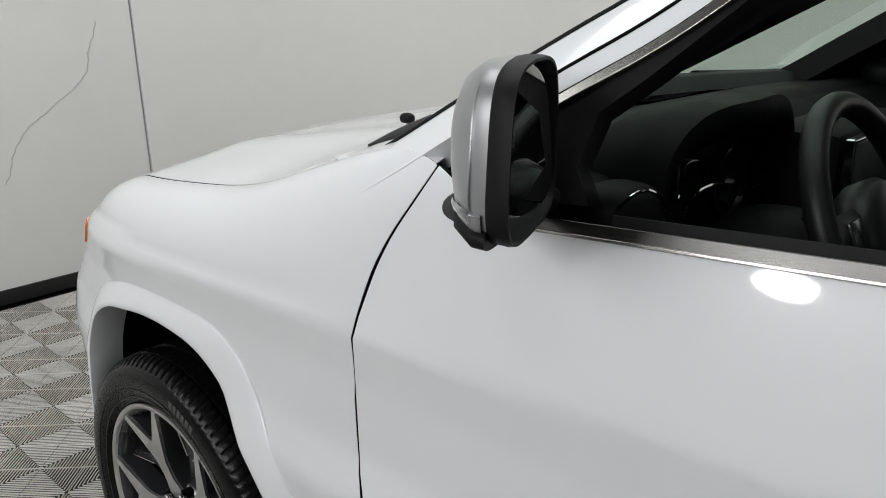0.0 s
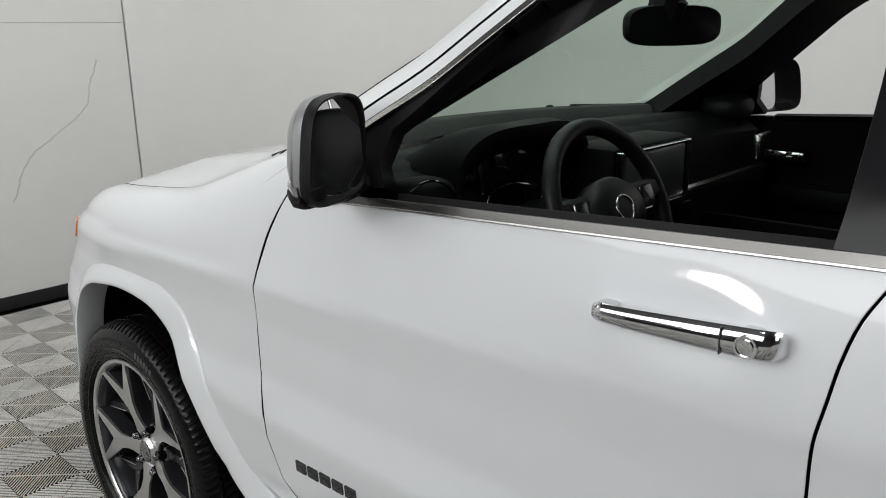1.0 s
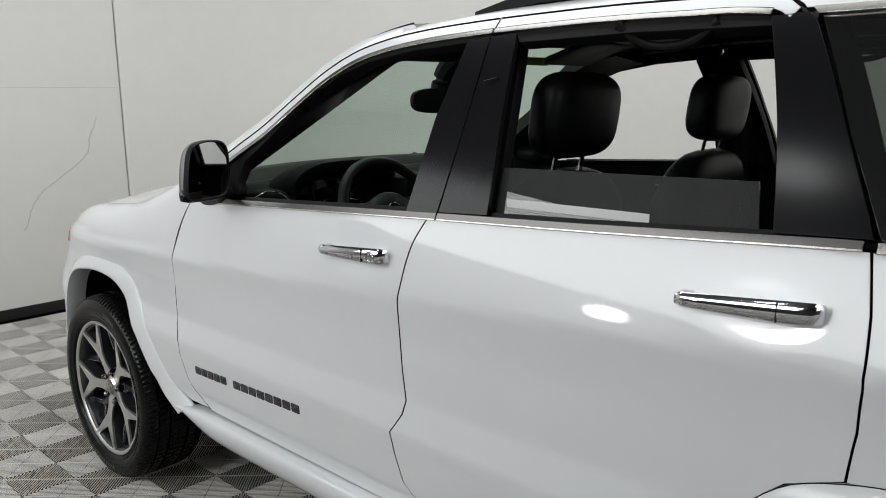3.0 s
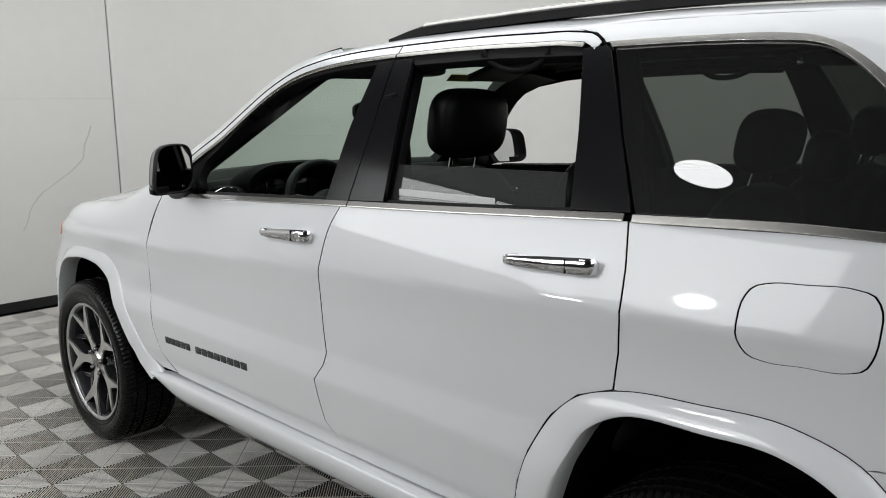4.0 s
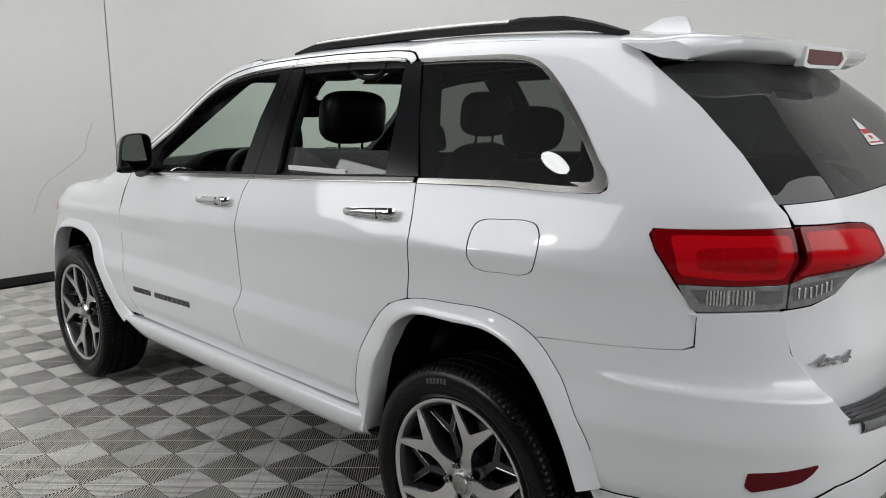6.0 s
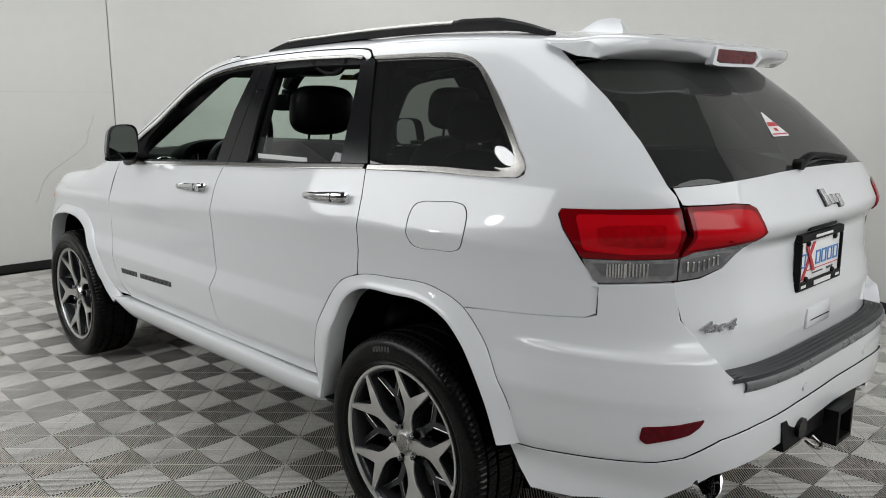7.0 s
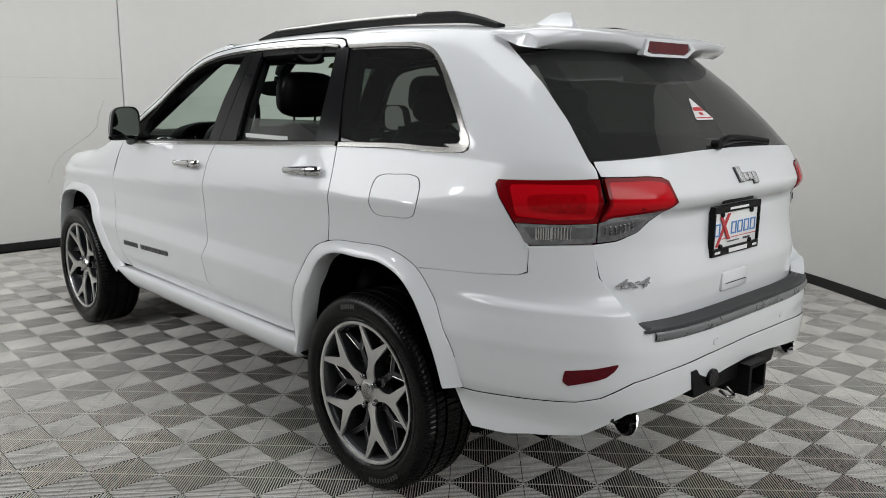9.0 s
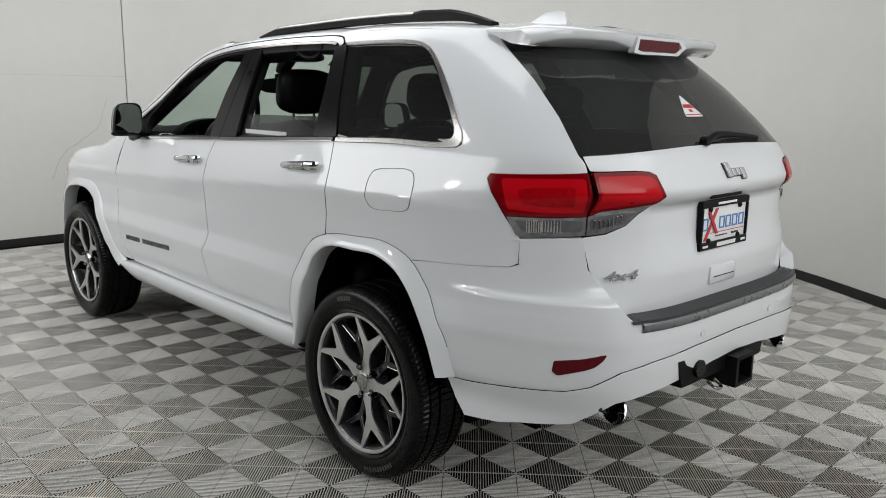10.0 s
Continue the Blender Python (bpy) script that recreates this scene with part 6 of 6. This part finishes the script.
# the body is 80 mm wider than twice its near half: the middle plane lies at x = 0.04
FIXED = ("emblem", "number_plate", "plate_", "frame_print", "tailgate_grip", "grip_slot", "drive_badge", "model_badge", "rear_wiper", "wiper_", "window_sticker", "sticker_print", "tow_hitch", "hitch_", "chain_loop", "rear_view", "mirror_stalk")
for ob in car.children_recursive:
    if ob.type == "MESH" and not ob.name.startswith(FIXED):
        co = np.empty(len(ob.data.vertices) * 3, np.float32)
        ob.data.vertices.foreach_get("co", co)
        co[0::3] += 0.08 * np.clip((co[0::3] + 0.45) / 0.9, 0, 1)
        ob.data.vertices.foreach_set("co", co)
        ob.data.update()

# ---- walls: seams and the crack ----
crack = spline([(0.385, 5.7185, 1.36), (0.36, 5.7185, 1.28), (0.325, 5.7185, 1.20), (0.30, 5.7185, 1.10), (0.22, 5.7185, 1.03), (0.06, 5.7185, 0.92), (-0.06, 5.7185, 0.83), (-0.13, 5.7185, 0.70), (-0.17, 5.7185, 0.60)], 60)
crack[:, 0] += 0.006 * np.sin(np.arange(60) * 1.7) + 0.004 * np.sin(np.arange(60) * 0.6)
tagged(part("wall_crack", tube(crack, 0.0018, 5), CRACK), "thin crack in the wall paint", "crack", kind="structure")
tagged(part("wall_seam", tube([(-5.1, 5.7185, 1.568), (0.57, 5.7185, 1.568)], 0.0008, 5), CRACK), "fine level seam in the wall", "seam", kind="structure")

# ---- wheels ----


def revolve(profile, n, closed=True):
    """A ring of profile points (x, r) turned about the x axis."""
    return loft([[(x, r * math.cos(a), r * math.sin(a)) for x, r in profile] for a in np.linspace(0, 2 * math.pi, n + 1)], closed=closed)


side = [(-0.098, 0.262), (-0.106, 0.2665), (-0.111, 0.274), (-0.1185, 0.283), (-0.1215, 0.285), (-0.1217, 0.2885), (-0.1195, 0.2905), (-0.1245, 0.303), (-0.1265, 0.318), (-0.1255, 0.334), (-0.121, 0.349), (-0.1165, 0.3545), (-0.1145, 0.3575), (-0.106, 0.3645), (-0.096, 0.3693), (-0.084, 0.3720), (-0.0828, 0.366), (-0.0762, 0.366), (-0.075, 0.3728), (-0.042, 0.3738), (-0.0405, 0.366), (-0.0315, 0.366), (-0.030, 0.374)]
tyre_profile = side + [(-x, r) for x, r in side[::-1]]


def make_wheel():
    wh = new("wheel")
    wh.parent = car
    rings = []
    n = 440
    for k in range(n + 1):
        a = 2 * math.pi * k / n
        row = []
        for x, r in tyre_profile:
            cut_in = 0.0
            if r > 0.356 and abs(x) > 0.079 and k % 4 == 0:
                cut_in = 0.0034
            elif r > 0.3715 and abs(x) < 0.079 and k % 5 == 0:
                cut_in = 0.0022
            lean = 0.022 * (abs(x) - 0.1) / 0.03 if r > 0.35 else 0.0
            row.append((x, (r - cut_in) * math.cos(a + lean), (r - cut_in) * math.sin(a + lean)))
        rings.append(row)
    part("tyre", loft(rings, closed=True), RUBBER, wh, "glossy black rubber tyre with fine sipes", smooth=28)
    part("rim", revolve([(-0.104, 0.2685), (-0.110, 0.269), (-0.1115, 0.264), (-0.106, 0.252), (-0.100, 0.2475), (-0.088, 0.2435), (-0.04, 0.237), (0.06, 0.228), (0.09, 0.245), (0.10, 0.262), (0.0, 0.256)], 120), WHEEL_GREY, wh, "dark grey painted rim barrel")
    part("rim_lip", revolve([(-0.1115, 0.2715), (-0.1150, 0.2700), (-0.1155, 0.2660), (-0.1130, 0.2595), (-0.1085, 0.2565), (-0.106, 0.262)], 120), MACHINED, wh, "bright machined rim edge")
    for k in range(5):
        a = math.radians(90 + 72 * k + 15)
        c, si = math.cos(a), math.sin(a)
        rot = lambda u, v: (u * c - v * si, u * si + v * c)
        # forked spoke: dark painted flanks under a machined face
        for nm, mat, x0, x1, g in (("spoke", WHEEL_GREY, -0.0825, -0.040, 0.0025), ("spoke_face", MACHINED, -0.0895, -0.0820, 0.0)):
            fork, tip, wd = 0.150, 0.2585, 0.0090 + g
            half = 0.0140 + g
            tl = (tip * math.cos(0.30), tip * math.sin(0.30))
            dirv = np.array([tl[0] - fork, tl[1] - 0.006])
            dirv = dirv / np.linalg.norm(dirv)
            nrm = np.array([-dirv[1], dirv[0]])
            o_tip, i_tip = np.array(tl) + nrm * wd * 1.15, np.array(tl) - nrm * wd * 0.85
            up = [(0.045, half + 0.020), (0.062, half + 0.010), (0.085, half + 0.003), (fork - 0.045, half + 0.001), (fork - 0.018, half + 0.004), (fork - 0.004, half + 0.009), tuple(o_tip), tuple(i_tip), (fork + 0.030, 0.0045)]
            outline = up + [(u, -v) for u, v in up[::-1]]
            bm = prism([rot(u, v) for u, v in outline], x0, x1, 0.0025 if nm == "spoke_face" else 0.0)
            for v in bm.verts:
                r = math.hypot(v.co.y, v.co.z)
                v.co.x -= 0.0225 * min(1, max(0, (r - 0.07) / 0.185)) - 0.007 * max(0, 1 - r / 0.09)
            part(nm, bm, mat, wh, smooth=30)
        # sunken fork in each pocket, one thin bright edge along it
        b = a + math.radians(36)
        c2, s2 = math.cos(b), math.sin(b)
        turn = lambda u, v: (u * c2 - v * s2, u * s2 + v * c2)
        ft = (0.238 * math.cos(0.235), 0.238 * math.sin(0.235))
        vee = [(0.070, 0.020), (0.110, 0.0095), (0.150, 0.0095), (ft[0] - 0.004, ft[1] + 0.009), (ft[0] + 0.003, ft[1] - 0.009), (0.176, 0.002)]
        bm = prism([turn(u, v) for u, v in vee + [(u, -v) for u, v in vee[::-1]]], -0.066, -0.030, 0.002)
        for v in bm.verts:
            v.co.x -= 0.012 * min(1, max(0, (math.hypot(v.co.y, v.co.z) - 0.10) / 0.14))
        part("pocket_fork", bm, WHEEL_GREY, wh, smooth=30)
        for sg in (1, -1):
            pts = [(-0.0745, *turn(0.157, sg * 0.0105)), (-0.0790, *turn(ft[0] - 0.003, sg * (ft[1] + 0.0095)))]
            part("pocket_edge", tube(pts, 0.0013, 6), MACHINED, wh)
    part("hub", revolve([(-0.094, 0.0), (-0.094, 0.032), (-0.090, 0.036), (-0.085, 0.040), (-0.080, 0.060), (-0.070, 0.072), (-0.03, 0.076), (-0.03, 0.0)], 48, closed=False), MACHINED, wh)
    part("centre_cap", revolve([(-0.0990, 0.0), (-0.0985, 0.022), (-0.0965, 0.030), (-0.092, 0.0325)], 40, closed=False), SATIN, wh, "round metal centre cap")
    for k in range(5):
        b = math.radians(90 + 72 * k + 51)
        y, z = 0.0600 * math.cos(b), 0.0600 * math.sin(b)
        bm = loft([[(x, y + r * math.cos(t), z + r * math.sin(t)) for t in np.linspace(0, 2 * math.pi, 20, endpoint=False)] for x, r in ((-0.070, 0.0150), (-0.0885, 0.0150), (-0.0890, 0.0138), (-0.080, 0.0130))])
        part("nut_seat", bm, UNDER, wh)
        bm = loft([[(x, y + r * math.cos(t), z + r * math.sin(t)) for t in np.linspace(0, 2 * math.pi, 12, endpoint=False)] for x, r in ((-0.072, 0.0105), (-0.096, 0.0105), (-0.101, 0.0075), (-0.1025, 0.001))])
        part("wheel_nut", bm, NUT, wh, smooth=50)
    part("brake_disc", revolve([(-0.004, 0.06), (-0.006, 0.172), (0.01, 0.172), (0.01, 0.06)], 64), DISC, wh, "dull steel brake disc")
    part("brake_caliper", box(bmesh.new(), (-0.035, 0.10, -0.06), (0.04, 0.19, 0.06), 0.012), BLACK_TRIM, wh)
    part("valve", tube([(-0.088, 0.0, -0.238), (-0.108, 0.0, -0.228)], 0.004, 8), BLACK_TRIM, wh)
    part("barrel_back", revolve([(0.03, 0.0), (0.03, 0.23), (0.035, 0.23), (0.035, 0.0)], 48, closed=False), UNDER, wh)
    # raised lettering on the sidewall, as plain bars
    for a0, count, step in ((1.25, 6, 0.045), (4.02, 11, 0.052)):
        for i in range(count):
            t = a0 + i * step
            y, z = 0.3270 * math.cos(t), 0.3270 * math.sin(t)
            m = Matrix.Translation((-0.1258, y, z)) @ Matrix.Rotation(t, 4, "X") @ Matrix.Diagonal((0.0018, 0.017, 0.0105, 1))
            bm = bmesh.new()
            bmesh.ops.create_cube(bm, size=1, matrix=m)
            part("sidewall_bar", bm, LETTER, wh, smooth=0)
    part("sidewall_ring", revolve([(-0.1250, 0.3075), (-0.1262, 0.3080), (-0.1264, 0.3090), (-0.1252, 0.3095)], 120, closed=False), RUBBER, wh)
    return wh


LETTER = material("raised_rubber", (0.075, 0.075, 0.072), 0.5, spec=0.2, noise_scale=9, amount=0.2)
NUT = material("dark_chrome_nut", (0.25, 0.25, 0.26), 0.12, metal=1.0, noise_scale=12, amount=0.1)
DISC = material("dull_steel_disc", (0.16, 0.155, 0.15), 0.35, metal=1.0, noise_scale=14, amount=0.2)
first = make_wheel()
first.matrix_basis = pose(-0.738, 0.042, 0.3735, 0, 0, 0)
for x, y, rx, rz in ((-0.738, 2.955, 33, 0), (0.818, 0.042, 0, 180), (0.818, 2.955, 0, 180)):
    copy_thing(first, pose(x, y, 0.3735, 0, 0, rz) @ pose(0, 0, 0, rx, 0, 0))

# ---- floor tiles: ribs set crosswise in the four squares of a tile ----
T = 0.40
O = (-1.5746, 2.0503)  # a corner where four squares meet
ANGLE = math.radians(-0.3)


def tile_mesh():
    verts, faces, low = [], [], []

    def rib(p, q, w, z1, z0):
        p, q = np.array(p), np.array(q)
        n = q - p
        n = np.array([-n[1], n[0]]) / np.linalg.norm(n) * w
        k = len(verts)
        prof = ((1.0, z0), (1.0, z1 - 0.0027), (0.78, z1), (-0.78, z1), (-1.0, z1 - 0.0027), (-1.0, z0))
        for e in (p, q):
            for f, z in prof:
                verts.append((e[0] + n[0] * f, e[1] + n[1] * f, z))
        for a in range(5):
            # lower rib sides get the dark colour, groove shade painted in
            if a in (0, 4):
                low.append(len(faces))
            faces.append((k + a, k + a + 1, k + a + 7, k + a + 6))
        faces.append((k + 1, k + 2, k + 3, k + 4))
        faces.append((k + 10, k + 9, k + 8, k + 7))

    h = T / 2
    N = 28
    for i in (0, 1):
        for j in (0, 1):
            x0, y0 = -h + i * h, -h + j * h
            g = 0.0015
            # ribs parallel to one diagonal of this square
            for k in range(N):
                c = (k + 0.5) / N * 2 * h
                lo, hi = max(0.0, c - h), min(h, c)
                a, b = (lo, c - lo), (hi, c - hi)
                if (i + j) % 2 == 1:
                    a, b = (h - a[0], a[1]), (h - b[0], b[1])
                cl = lambda p: (x0 + min(max(p[0], g), h - g), y0 + min(max(p[1], g), h - g))
                a, b = cl(a), cl(b)
                long = math.hypot(a[0] - b[0], a[1] - b[1])
                if long < 0.006:
                    continue
                if (i + j) % 2 == 0 and long > 0.02:
                    # these ribs are cut in the middle
                    m = np.array([(a[0] + b[0]) / 2, (a[1] + b[1]) / 2])
                    w = (np.array(b) - np.array(a)) / long * 0.0013
                    rib(a, m - w, 0.0014, 0.0, -0.024)
                    rib(m + w, b, 0.0014, 0.0, -0.024)
                else:
                    rib(a, b, 0.0014, 0.0, -0.024)
            # a lower spine across the ribs
            if (i + j) % 2:
                rib((x0 + h, y0), (x0, y0 + h), 0.0017, -0.0012, -0.012)
    me = bpy.data.meshes.new("floor_tile")
    me.from_pydata(verts, [], faces)
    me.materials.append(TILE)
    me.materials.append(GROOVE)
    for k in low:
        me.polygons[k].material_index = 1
    return me


TM = tile_mesh()
spots = []
ca, sa = math.cos(ANGLE), math.sin(ANGLE)
for i in range(-14, 18):
    for j in range(-24, 12):
        u, v = (i + 0.5) * T, (j + 0.5) * T
        x, y = O[0] + u * ca - v * sa, O[1] + u * sa + v * ca
        if -5.6 < x < 4.6 and -6.4 < y < 5.66:
            near = min(math.hypot(x + 2.4, y + 0.6), math.hypot(x + 1.9, y - 2.4), math.hypot(x - 0.6, y + 1.9))
            spots.append((near, x, y))
spots.sort()
for _, x, y in spots[:300]:
    ob = new("floor_tile", TM)
    ob.matrix_world = pose(x, y, 0, 0, 0, -0.3)
    ob.parent = floor
base = np.array([v.co[:] for v in TM.vertices])
fs = np.array([p.vertices[:] for p in TM.polygons])
V, Fc = [], []
for k, (_, x, y) in enumerate(spots[300:]):
    V.append(np.stack([x + base[:, 0] * ca - base[:, 1] * sa, y + base[:, 0] * sa + base[:, 1] * ca, base[:, 2]], -1))
    Fc.append(fs + k * len(base))
me = bpy.data.meshes.new("floor_tiles_far")
me.from_pydata(np.concatenate(V).tolist(), [], np.concatenate(Fc).tolist())
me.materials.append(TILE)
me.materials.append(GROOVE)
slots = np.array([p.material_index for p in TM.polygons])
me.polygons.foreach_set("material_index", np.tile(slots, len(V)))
tagged(new("floor_tiles_far", me), "grey ribbed plastic floor tiles further off", "floor tiles", kind="stuff")
